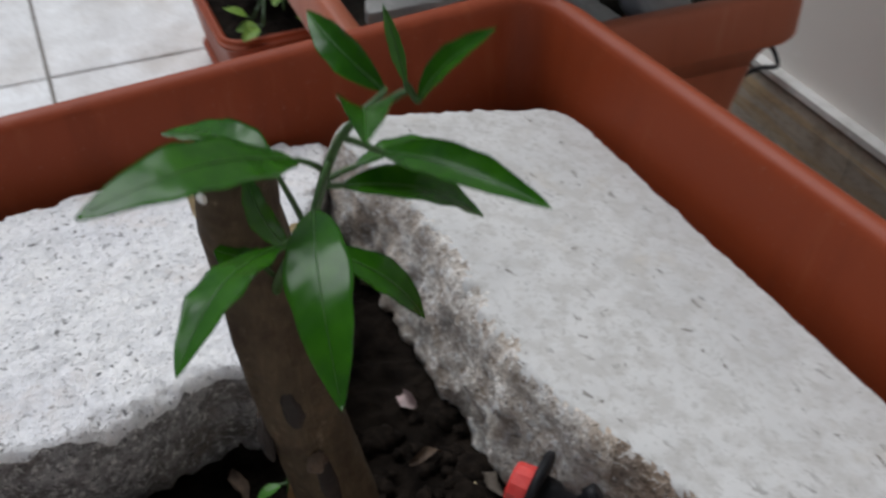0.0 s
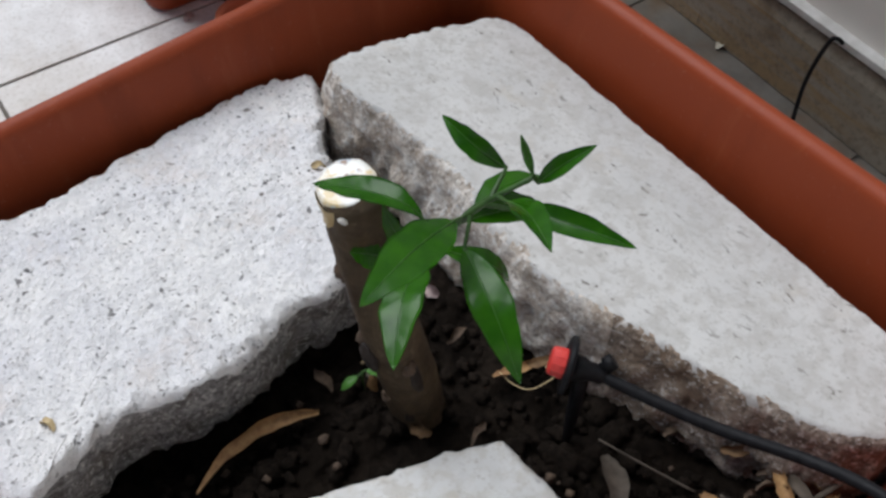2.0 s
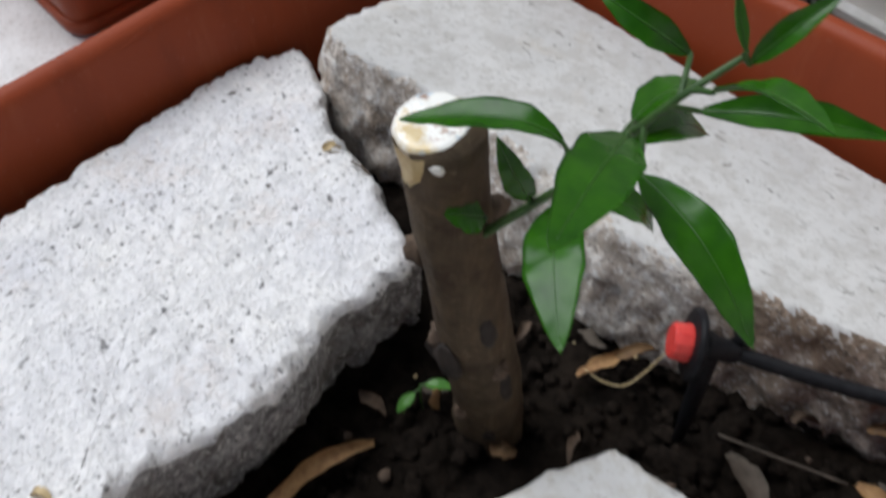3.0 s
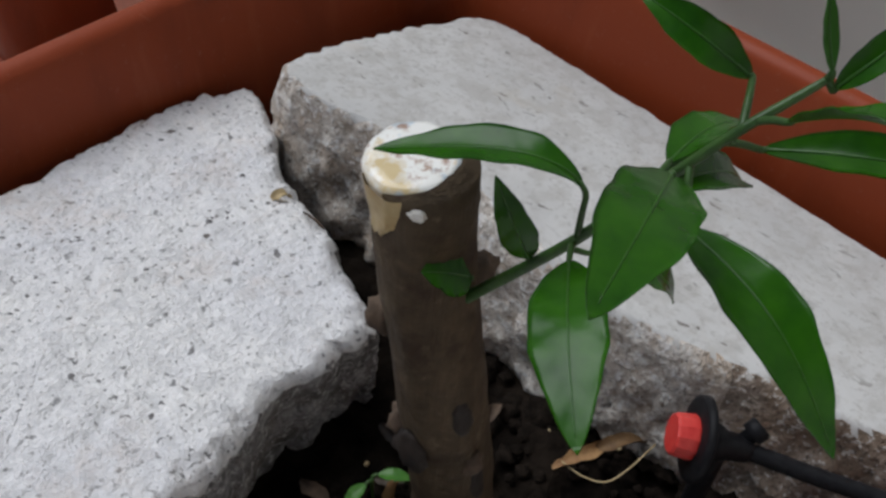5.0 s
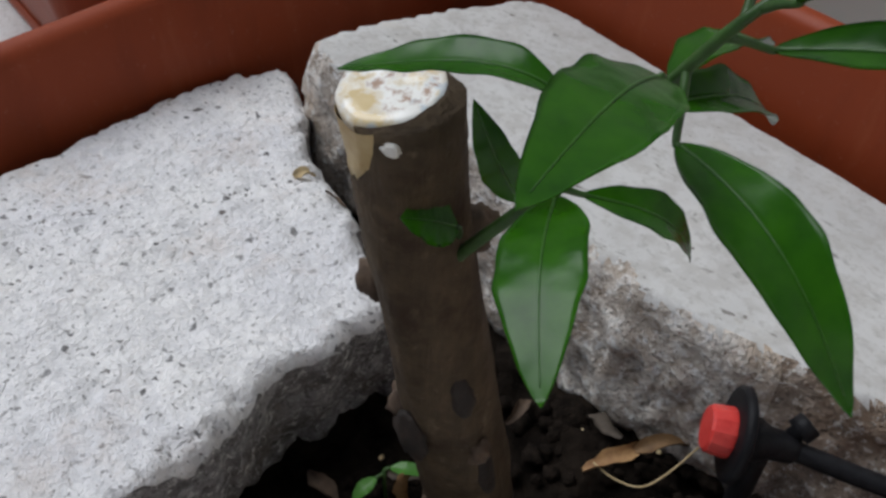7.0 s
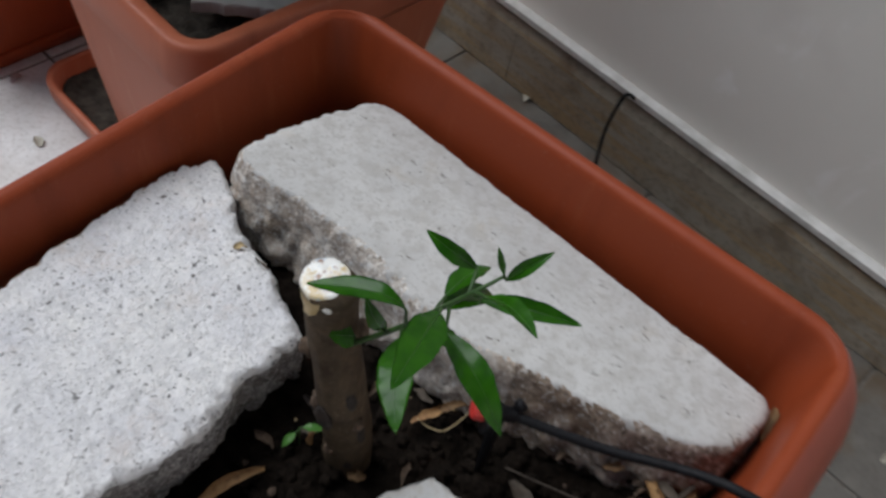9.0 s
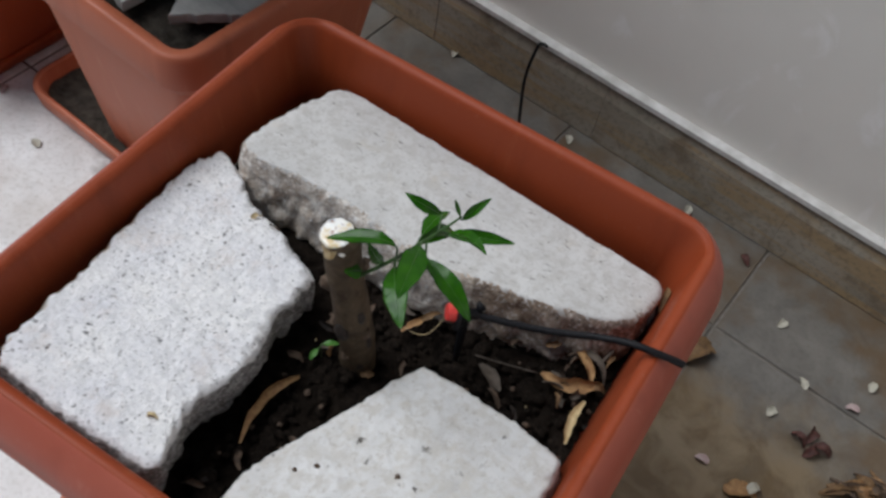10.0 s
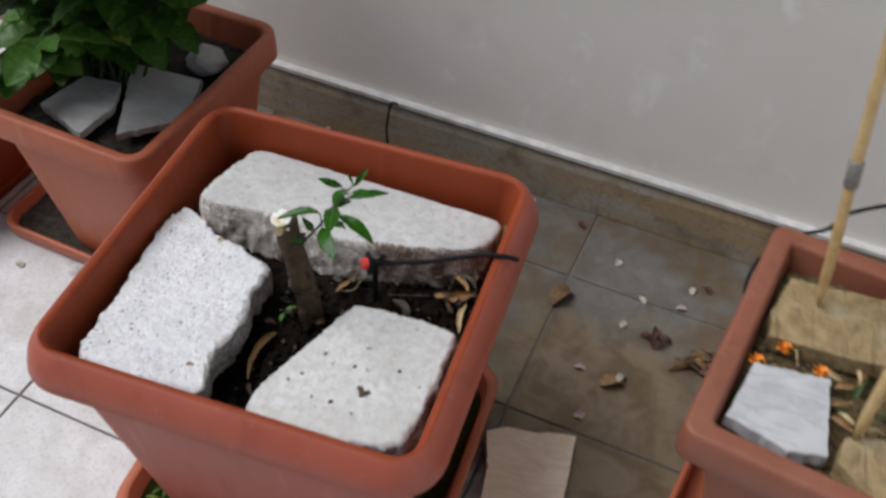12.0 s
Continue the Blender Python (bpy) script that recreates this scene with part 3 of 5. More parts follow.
def stone(name, corners, plane, thick, top_mat, side_mat, seed, label, ragged=0.0035, spread=0.004, slope=None, relief=0.0012, side=1.0, edge_mat=None, group="stones on the soil", wear=None, shed=0.06, where=lambda p, o: o.x < -0.5, rows=2):
    """A broken slab: a flat worn top and rough broken sides. plane gives the top's height at x, y."""
    if sum(a[0] * b[1] - b[0] * a[1] for a, b in zip(corners, corners[1:] + corners[:1])) < 0:
        corners = corners[::-1]          # run anticlockwise, so that normals point out
    pts = []
    for i, c in enumerate(corners):
        a, b = Vector((*c, 0)), Vector((*corners[(i + 1) % len(corners)], 0))
        n = max(2, int((b - a).length / 0.0028))
        pts += [a.lerp(b, k / n) for k in range(n)]
    # round the corners off
    for _ in range(2):
        pts = [(pts[i - 1] + pts[i] * 2 + pts[(i + 1) % len(pts)]) / 4 for i in range(len(pts))]
    n = len(pts)
    mid = sum(pts, Vector()) / n
    nrm = []
    for i in range(n):
        d = pts[(i + 1) % n] - pts[i - 1]
        nrm.append(Vector((d.y, -d.x, 0)).normalized())
    edge = [p + o * (wob(p, 40, ragged * 0.7, seed) + wob(p, 150, ragged * 0.5, seed + 5) + wob(p, 460, ragged * 0.45, seed + 8)) for p, o in zip(pts, nrm)]
    worn = wear or (lambda p, o: 0.0)
    zone = [max(0.0, worn(p, o)) * max(0.0, 0.45 + wob(p, 90, 0.9, seed + 11) + wob(p, 210, 0.45, seed + 12)) for p, o in zip(edge, nrm)]
    edged = [where(p, o) for p, o in zip(pts, nrm)]
    rings, crumbled = [], []
    levels = [0.02 + 0.975 * k / 54 for k in range(55)]
    for s in levels:
        ring = []
        for p, w, tan in zip(edge, zone, edged):
            q = mid.lerp(p, s)
            d = (1 - s) * (p - mid).length
            z = plane(q.x, q.y) + wob(q, 22, relief, seed) + wob(q, 90, relief, seed + 2) + wob(q, 260, relief * 0.6 * min(1, s * 2), seed + 4)
            if s > 0.95:
                z -= ((s - 0.95) / 0.045) ** 2 * (0.0016 + abs(wob(p, 90, 0.006, seed + 9)) + abs(wob(p, 300, 0.002, seed + 3)))
            lost = max(0.0, 1 - d / w) if w > 0.0005 else 0.0
            if lost:
                z -= w * 0.55 * lost ** 0.8 + abs(wob(q, 260, 0.0016, seed + 13)) + abs(wob(q, 140, 0.0016, seed + 14))
            crumbled.append((2 if edge_mat and tan else 1) if lost > (0.06 if edge_mat and tan else shed) else 0)
            ring.append(Vector((q.x, q.y, z)))
        rings.append(ring)
    drop = [w * 0.5 for w in zone]
    lean = slope or (lambda p, o: 0.0)
    for k in range(1, 17):
        f = k / 16
        ring = []
        for p, o, fall in zip(edge, nrm, drop):
            base = plane(p.x, p.y)
            out = spread * math.sin(f * 2.2) + lean(p, o) * min(1.0, f * 1.25)
            rough = wob((p.x, p.y, f * 0.05), 60, 0.0055, seed + 1) + wob((p.x, p.y, f * 0.05), 170, 0.0036, seed + 6) + wob((p.x, p.y, f * 0.05), 330, 0.0012, seed + 7)
            w = p + o * (out + side * rough * min(1, f * 2.5))
            ring.append(Vector((w.x, w.y, base - 0.0035 - fall - f * (thick - fall))))
        rings.append(ring)
    v, f = loft(rings, True, (True, True))
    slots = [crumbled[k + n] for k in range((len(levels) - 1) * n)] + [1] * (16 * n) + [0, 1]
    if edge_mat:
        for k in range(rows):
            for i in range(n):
                if edged[i]:
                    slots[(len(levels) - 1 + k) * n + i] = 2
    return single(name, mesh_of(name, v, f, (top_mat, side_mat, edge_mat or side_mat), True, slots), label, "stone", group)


stone("stone_slab", [(-0.192, 0.1085), (-0.160, 0.095), (-0.131, 0.0755), (-0.097, 0.066), (-0.071, 0.054), (-0.052, 0.046), (-0.036, 0.0415), (-0.035, 0.016), (-0.036, -0.008), (-0.031, -0.030),
                     (-0.0255, -0.055), (-0.026, -0.080), (-0.0325, -0.105), (-0.0345, -0.120), (-0.025, -0.146), (-0.018, -0.165), (-0.024, -0.172), (-0.060, -0.174), (-0.100, -0.175), (-0.140, -0.172),
                     (-0.172, -0.170), (-0.180, -0.150), (-0.186, -0.110), (-0.185, -0.072), (-0.193, -0.028), (-0.197, 0.006), (-0.198, 0.030), (-0.201, 0.060), (-0.202, 0.088)],
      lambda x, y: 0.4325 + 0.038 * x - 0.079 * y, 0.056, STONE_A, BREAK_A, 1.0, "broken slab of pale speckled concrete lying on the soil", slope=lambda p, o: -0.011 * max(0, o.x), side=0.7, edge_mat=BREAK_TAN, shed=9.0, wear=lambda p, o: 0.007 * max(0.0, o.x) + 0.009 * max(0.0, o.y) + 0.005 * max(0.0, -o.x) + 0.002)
stone("stone_slab", [(-0.168, 0.1045), (-0.170, 0.120), (-0.169, 0.148), (-0.165, 0.175), (-0.163, 0.200), (-0.158, 0.226), (-0.150, 0.2395), (-0.130, 0.2415), (-0.048, 0.2365), (0.018, 0.2335),
                     (0.090, 0.2300), (0.157, 0.2265), (0.204, 0.2235), (0.2125, 0.214), (0.2125, 0.190), (0.206, 0.162), (0.187, 0.1435), (0.155, 0.1285), (0.129, 0.1205), (0.095, 0.1100), (0.058, 0.0985),
                     (0.028, 0.0940), (0.000, 0.0950), (-0.033, 0.0995), (-0.056, 0.1035), (-0.076, 0.1020), (-0.103, 0.1050), (-0.121, 0.1010), (-0.145, 0.0965), (-0.160, 0.0985)],
      lambda x, y: 0.4615 - 0.01 * x - 0.18 * y, 0.066, STONE_B, BREAK_B, 2.0, "long smooth grey stone slab with a rough brown broken edge", 0.0018, 0.002,
      slope=lambda p, o: (0.007 if p.x < -0.02 else 0.003) * max(0, -o.y), relief=0.0005, edge_mat=BREAK_DARK, where=lambda p, o: p.x > 0.08 + wob(p, 30, 0.03, 4.0) and o.y < -0.2, rows=16, wear=lambda p, o: (0.012 if p.x < -0.02 else 0.007) * max(0.0, -o.y) + 0.001)
stone("stone_slab", [(0.0795, 0.0315), (0.068, 0.010), (0.057, -0.022), (0.044, -0.058), (0.029, -0.094), (0.019, -0.124), (0.020, -0.146), (0.027, -0.160), (0.056, -0.167), (0.110, -0.169),
                     (0.190, -0.167), (0.208, -0.157), (0.2145, -0.115), (0.2165, -0.068), (0.2165, -0.028), (0.2165, 0.000), (0.2125, 0.014), (0.176, 0.022), (0.143, 0.027), (0.111, 0.030)],
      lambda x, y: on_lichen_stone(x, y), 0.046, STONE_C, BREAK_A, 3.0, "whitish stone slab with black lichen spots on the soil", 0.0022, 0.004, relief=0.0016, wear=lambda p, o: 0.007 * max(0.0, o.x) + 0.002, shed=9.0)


# ---------------------------------------------------------------- the cut sapling
sapling = thing("sapling_stump", (0.022, 0.022, 0.371), "cut-back sapling stump with one leafy green side shoot", "plant")


def make_trunk():
    axis = curve([(0.0215, 0.0250, 0.352), (0.0230, 0.0205, 0.385), (0.0240, 0.0130, 0.43), (0.0195, 0.0045, 0.485), (0.0128, 0.0008, 0.535), (0.0100, -0.0005, 0.5620)], 7)
    n, rings = 40, []
    for i, c in enumerate(axis):
        k = i / (len(axis) - 1)
        r = 0.0158 - 0.0035 * k + 0.004 * max(0, 0.12 - k) / 0.12 + 0.0004 * max(0, k - 0.85) / 0.15
        ring = []
        for j in range(n):
            a = 2 * math.pi * j / n
            d = Vector((math.cos(a), math.sin(a), 0))
            rr = r * (1 + wob((d.x, d.y, k * 5), 1.6, 0.10, 4) + wob((d.x * 3, d.y * 3, k * 22), 1.0, 0.05, 9))
            z = c.z
            flare = max(0.0, k - 0.72) / 0.28
            rr *= 1 + 0.38 * flare * max(0.0, d.x * 0.97 - d.y * 0.22) ** 2
            if i == len(axis) - 1:
                z += 0.0004 * d.x + 0.0018 * d.y + 0.0035 * max(0.0, d.x * 0.97 - d.y * 0.22) ** 3
            elif i >= len(axis) - 3:
                z += (0.0004 * d.x + 0.0018 * d.y) * (0.66 if i == len(axis) - 2 else 0.33)
            ring.append(Vector((c.x, c.y, z)) + d * rr)
        rings.append(ring)
    return rings


trunk_rings = make_trunk()
part("trunk", mesh_of("trunk", *loft(trunk_rings, True, (True, True)), BARK), sapling, "grey-brown bark")


def make_cut():
    """The sealed cut on top: a thin, uneven, slanting disc."""
    mid, n, rings = Vector((0.0083, -0.0013, 0.5630)), 40, []
    for s, dz in ((1.0, -0.0030), (1.03, -0.0008), (0.99, 0.0004), (0.88, 0.0009), (0.7, 0.0008), (0.5, 0.0009), (0.3, 0.0007), (0.12, 0.0008)):
        ring = []
        for j in range(n):
            a = 2 * math.pi * j / n
            d = Vector((math.cos(a), math.sin(a), 0))
            q = mid + d * (0.0119 * s * (1 + wob(d, 2.0, 0.10, 2)))
            q.z += dz + 0.03 * (q.x - mid.x) + 0.15 * (q.y - mid.y) + wob(q, 300, 0.0004, 3)
            ring.append(q)
        rings.append(ring)
    return loft(rings, True, (False, True))


part("cut_face", mesh_of("cut_face", *make_cut(), CUT), sapling, "glossy white wound sealant over the cut")


def trunk_patch(u0, u1, k0, k1, out, wave, seed, oval=False):
    """A thin patch laid round the trunk: u in turns, k in rings from the top."""
    n = len(trunk_rings[0])
    rings = []
    top = len(trunk_rings) - 1
    for b in range(17):
        f = b / 16
        ring = []
        for a in range(17):
            g = a / 16
            shrink = math.sqrt(math.sin(math.pi * (0.03 + 0.94 * f))) * (1 + wob((f * 3, g * 2, seed), 1.5, 0.5)) if oval else 1 - wave * f
            u = (u0 + u1) / 2 + (u1 - u0) * (g - 0.5) * shrink
            kk = top - (k0 + (k1 - k0) * f) if oval else top - (k0 + (k1 - k0) * f * (0.75 + 0.25 * math.sin(math.pi * g) + wob((g * 4, seed, 0), 1, 0.3, seed)))
            i0 = max(0, min(top - 1, int(kk)))
            fr = kk - i0
            jj = (u % 1.0) * n
            j0, jf = int(jj) % n, jj - int(jj)
            j1 = (j0 + 1) % n
            p = trunk_rings[i0][j0].lerp(trunk_rings[i0][j1], jf).lerp(trunk_rings[i0 + 1][j0].lerp(trunk_rings[i0 + 1][j1], jf), fr)
            c = (sum(trunk_rings[i0], Vector()) / n)
            d = Vector((p.x - c.x, p.y - c.y, 0)).normalized()
            edge = min(1, 4 * min(g, 1 - g)) * min(1, 5 * (1 - f)) * (min(1, 5 * f) if oval else 1)
            ring.append(p + d * (out * edge - 0.0006 * (1 - edge)))
        rings.append(ring)
    return loft(rings, False)


part("peeled_patch", mesh_of("peeled_patch", *trunk_patch(0.60, 0.845, 0.0, 5.6, 0.0011, 0.42, 1.0), PEELED), sapling, "yellow peeled wood below the cut")
part("sealant_drip", mesh_of("sealant_drip", *trunk_patch(0.835, 0.890, 0.3, 1.2, 0.0009, 0.3, 4.0, True), RESIN), sapling, "white sealant drip")

for u0, u1, k0, k1, seed in ((0.93, 1.02, 17.5, 22.5, 7.0), (0.90, 0.99, 14.0, 16.5, 8.0), (0.83, 0.90, 26.0, 28.0, 9.0)):
    part("bark_scar", mesh_of("bark_scar", *trunk_patch(u0, u1, k0, k1, 0.0008, 0.5, seed, True), SCAR), sapling, "dark brown bark scar")


def blob(c, r, squash=(1, 1, 1), rough=0.3, seed=0.0, n=10):
    rings = []
    for i in range(1, n):
        th = math.pi * i / n
        ring = []
        for j in range(2 * n):
            ph = math.pi * j / n
            d = Vector((math.sin(th) * math.cos(ph), math.sin(th) * math.sin(ph), math.cos(th)))
            q = d * (1 + wob(d, 2.2, rough, seed))
            ring.append(Vector(c) + Vector((q.x * squash[0], q.y * squash[1], q.z * squash[2])) * r)
        rings.append(ring)
    return loft(rings, True, (True, True))


for c, r, s in (((0.0030, -0.0028, 0.5005), 0.0048, 1), ((0.0128, -0.0006, 0.4545), 0.0048, 2), ((0.0235, 0.0120, 0.5240), 0.0050, 5), ((0.0365, 0.006, 0.449), 0.0036, 3), ((0.0215, 0.005, 0.402), 0.004, 4)):
    part("knot", mesh_of("knot", *blob(c, r, (1, 1, 1.35), 0.5, s), KNOT), sapling, "dark knot where a twig was cut")

part("bark_scar", mesh_of("bark_scar", *blob((0.0209, -0.0060, 0.4515), 0.0070, (0.95, 0.32, 1.3), 0.4, 8.0, 12), SCAR), sapling, "dark scar beside a knot")

branch_line = curve([(0.0225, 0.005, 0.511), (0.0265, 0.0035, 0.522), (0.0405, 0.004, 0.544), (0.0525, 0.007, 0.5625), (0.069, 0.0075, 0.593), (0.0775, 0.010, 0.6080), (0.0835, 0.0175, 0.6160), (0.0855, 0.021, 0.6185)], 6)
nb = len(branch_line)
part("shoot", mesh_of("shoot", *tube(branch_line, [0.0018 - 0.0011 * i / nb for i in range(nb)], 12), SHOOT), sapling, "slender green shoot")


def leaf(parent, stalk, base, tip, width, normal, arch=0.1, fold=0.25, curl=0.0, mat=LEAF, seed=0.0, rib=True, twist=0.0, skew=1.0):
    """A lance-shaped leaf with a raised midrib, from blade base to tip; stalk is where its petiole leaves the shoot."""
    stalk, base, tip, up = Vector(stalk), Vector(base), Vector(tip), Vector(normal).normalized()
    d = tip - base
    length = d.length
    d.normalize()
    side = d.cross(up).normalized()
    up = side.cross(d).normalized()
    n, w = 34, 6
    top, mids = [], []
    for i in range(n + 1):
        t = i / n
        c = base + d * (length * t) + up * (math.sin(math.pi * t ** skew) * arch * length)
        mids.append(c)
        a = twist * t
        s2 = side * math.cos(a) + up * math.sin(a)
        u2 = up * math.cos(a) - side * math.sin(a)
        prof = (math.sin(math.pi * min(1.0, t ** 0.90)) ** 0.80) * (1 - 0.10 * t) + 0.008
        half = width * 0.49 * prof * (1 + 0.035 * math.sin(t * 19 + seed * 3) + 0.012 * math.sin(t * 41 + seed * 5))
        row = []
        for j in range(-w, w + 1):
            g = j / w
            vein = 0.014 * half * math.sin(t * 62 - abs(g) * 7 + seed) * (1 - abs(g)) ** 0.5 * min(1, 4 * abs(g))
            ripple = vein + 0.05 * half * math.sin(t * 26 + seed + (0 if j < 0 else 1.3)) * abs(g) ** 2
            lift = fold * half * abs(g) ** 1.35 - curl * half * g * g
            row.append(c + s2 * (half * g) + u2 * (lift + ripple))
        top.append(row)
    m = 2 * w + 1
    verts = [p for r in top for p in r] + [p - up * 0.00028 for r in top for p in r]
    k = (n + 1) * m
    faces = []
    for i in range(n):
        for j in range(m - 1):
            a = i * m + j
            faces.append((a, a + m, a + m + 1, a + 1))
            faces.append((k + a, k + a + 1, k + a + m + 1, k + a + m))
    rim = [i * m for i in range(n + 1)] + [n * m + j for j in range(1, m)] + [i * m + m - 1 for i in range(n - 1, -1, -1)] + list(range(m - 2, 0, -1))
    for a, b in zip(rim, rim[1:] + rim[:1]):
        faces.append((a, b, k + b, k + a))
    ob = part("leaf", mesh_of("leaf", verts, faces, mat), parent)
    bend = stalk.lerp(base, 0.5) + up * (0.04 * (base - stalk).length)
    line = curve([stalk, bend, base, mids[1]], 5)
    part("petiole", mesh_of("petiole", *tube(line, [0.0009 - 0.0003 * i / len(line) for i in range(len(line))], 8), SHOOT), ob)
    if rib:
        line = mids[:-2]
        part("midrib", mesh_of("midrib", *tube([p + up * 0.00005 for p in line], [0.00036 * (1 - 0.75 * i / len(line)) for i in range(len(line))], 6), RIB), ob)
    return ob


# stalk, blade base, tip, width, face normal
leaf(sapling, (0.052, 0.007, 0.562), (0.0545, 0.001, 0.5810), (0.0105, -0.0175, 0.5765), 0.0128, (0.1, 0.0, 1), 0.165, 0.3, 0.0, LEAF, 1, True, 0.0, 0.58)
leaf(sapling, (0.0405, 0.004, 0.544), (0.0425, 0.0045, 0.5495), (0.0336, -0.0024, 0.5745), 0.0092, (0.5, -0.75, 0.6), 0.14, 0.2, 0.0, LEAF, 2)
leaf(sapling, (0.0515, 0.0065, 0.560), (0.0555, -0.001, 0.5635), (0.0865, -0.0393, 0.5627), 0.0178, (-0.25, -0.25, 1), 0.13, 0.2, 0.15, LEAF, 3)
leaf(sapling, (0.049, 0.0065, 0.557), (0.0535, 0.010, 0.5560), (0.0704, 0.0318, 0.5341), 0.0105, (0.25, -0.2, 1), 0.20, 0.3, 0.0, LEAF, 4)
leaf(sapling, (0.068, 0.0075, 0.591), (0.0715, 0.000, 0.5990), (0.0857, -0.0499, 0.6109), 0.0182, (0.15, 0.0, 1), 0.10, 0.15, 0.1, LEAF, 5)
leaf(sapling, (0.071, 0.008, 0.597), (0.0765, 0.0005, 0.5885), (0.1224, -0.0143, 0.5739), 0.0152, (0.15, -0.2, 1), 0.17, 0.22, 0.1, LEAF, 6)
leaf(sapling, (0.065, 0.0075, 0.586), (0.0634, 0.0165, 0.5865), (0.0656, 0.0498, 0.5804), 0.013, (-0.3, -0.35, 1), 0.10, 0.3, 0.0, LEAF, 7)
leaf(sapling, (0.064, 0.0075, 0.584), (0.065, 0.012, 0.5835), (0.0707, 0.0497, 0.5636), 0.0135, (0.1, -0.45, 1), 0.12, 0.3, 0.0, LEAF, 8)
leaf(sapling, (0.0755, 0.009, 0.6045), (0.0805, 0.0160, 0.6015), (0.1218, 0.0334, 0.6071), 0.0100, (0.1, -0.4, 1), 0.08, 0.4, 0.0, LEAF, 9)
leaf(sapling, (0.079, 0.0115, 0.610), (0.085, 0.0095, 0.6145), (0.1174, -0.0036, 0.6318), 0.011, (-0.3, 0.3, 1), 0.10, 0.4, 0.0, LEAF, 10)
leaf(sapling, (0.0775, 0.010, 0.608), (0.0722, 0.0215, 0.6110), (0.0476, 0.0141, 0.6215), 0.0088, (0.1, -0.75, 0.7), 0.12, 0.3, 0.0, LEAF, 11)
leaf(sapling, (0.0855, 0.021, 0.6185), (0.0868, 0.0222, 0.6160), (0.0981, 0.0340, 0.6352), 0.0068, (0.2, -0.5, 0.8), 0.08, 0.45, 0.0, LEAF, 12)
leaf(sapling, (0.0855, 0.021, 0.6185), (0.0860, 0.0200, 0.6205), (0.0805, 0.0180, 0.6362), 0.0032, (0.2, -0.4, 0.8), -0.06, 0.6, 0.0, LEAF_YOUNG, 13)
leaf(sapling, (0.0255, 0.004, 0.527), (0.0305, -0.001, 0.5370), (0.0233, -0.0122, 0.5420), 0.0140, (0, -0.45, 1), 0.06, 0.1, 0.0, LEAF, 14)


# ---------------------------------------------------------------- drip emitter and hose
dripper = thing("drip_emitter", (0.088, 0.068, 0.373), "black drip emitter on a stake with a red screw cap", "irrigation dripper")


def lathe(a, b, prof, n=24, flat=False):
    """A turned shape along the line from a to b; prof: distance along it, radius."""
    a, b = Vector(a), Vector(b)
    d = (b - a).normalized()
    s = d.orthogonal().normalized()
    u = d.cross(s)
    rings = [[a + d * q + (s * math.cos(2 * math.pi * j / n) + u * math.sin(2 * math.pi * j / n)) * r for j in range(n)] for q, r in prof]
    return loft(rings, True, (True, True))


CAP, TEE = Vector((0.0735, 0.0585, 0.4505)), Vector((0.0975, 0.0757, 0.4465))
part("cap", mesh_of("cap", *lathe(CAP, TEE, [(0.0035, 0.0064), (0.0042, 0.0071), (0.007, 0.0075), (0.0102, 0.0078), (0.0115, 0.0075)], 12), RED_CAP, False), dripper, "red ribbed screw cap")
part("flange", mesh_of("flange", *lathe(CAP, TEE, [(0.0108, 0.0130), (0.0114, 0.0145), (0.0135, 0.0148), (0.0142, 0.0135)], 28), BLACK), dripper, "round black flange")
part("barb", mesh_of("barb", *lathe(CAP, TEE, [(0.0135, 0.0070), (0.019, 0.0066), (0.022, 0.0050), (0.029, 0.0046), (0.031, 0.0036)], 18), BLACK), dripper)
part("side_plug", mesh_of("side_plug", *lathe((0.0945, 0.0745, 0.4475), (0.0980, 0.0840, 0.4545), [(0, 0.0028), (0.005, 0.0028), (0.0052, 0.0042), (0.0095, 0.0042), (0.010, 0.0034)], 16), BLACK), dripper)
part("stake", mesh_of("stake", *tube([(0.0895, 0.0700, 0.4470), (0.0898, 0.0700, 0.43), (0.0903, 0.0695, 0.40), (0.0908, 0.0690, 0.360)], [0.0042, 0.0040, 0.0034, 0.0016], 10), BLACK), dripper)
HOSE = curve([(0.0955, 0.0743, 0.4468), (0.110, 0.0800, 0.4462), (0.127, 0.0865, 0.4462), (0.153, 0.0965, 0.4480), (0.188, 0.1105, 0.4550), (0.210, 0.1130, 0.4650), (0.222, 0.1140, 0.4680), (0.234, 0.1165, 0.4678), (0.245, 0.1205, 0.4650), (0.254, 0.1250, 0.4600)], 8)
single("irrigation_hose", mesh_of("hose", *tube(HOSE, 0.0031, 12), BLACK), "black irrigation hose running over the planter rim", "hose", "hoses")


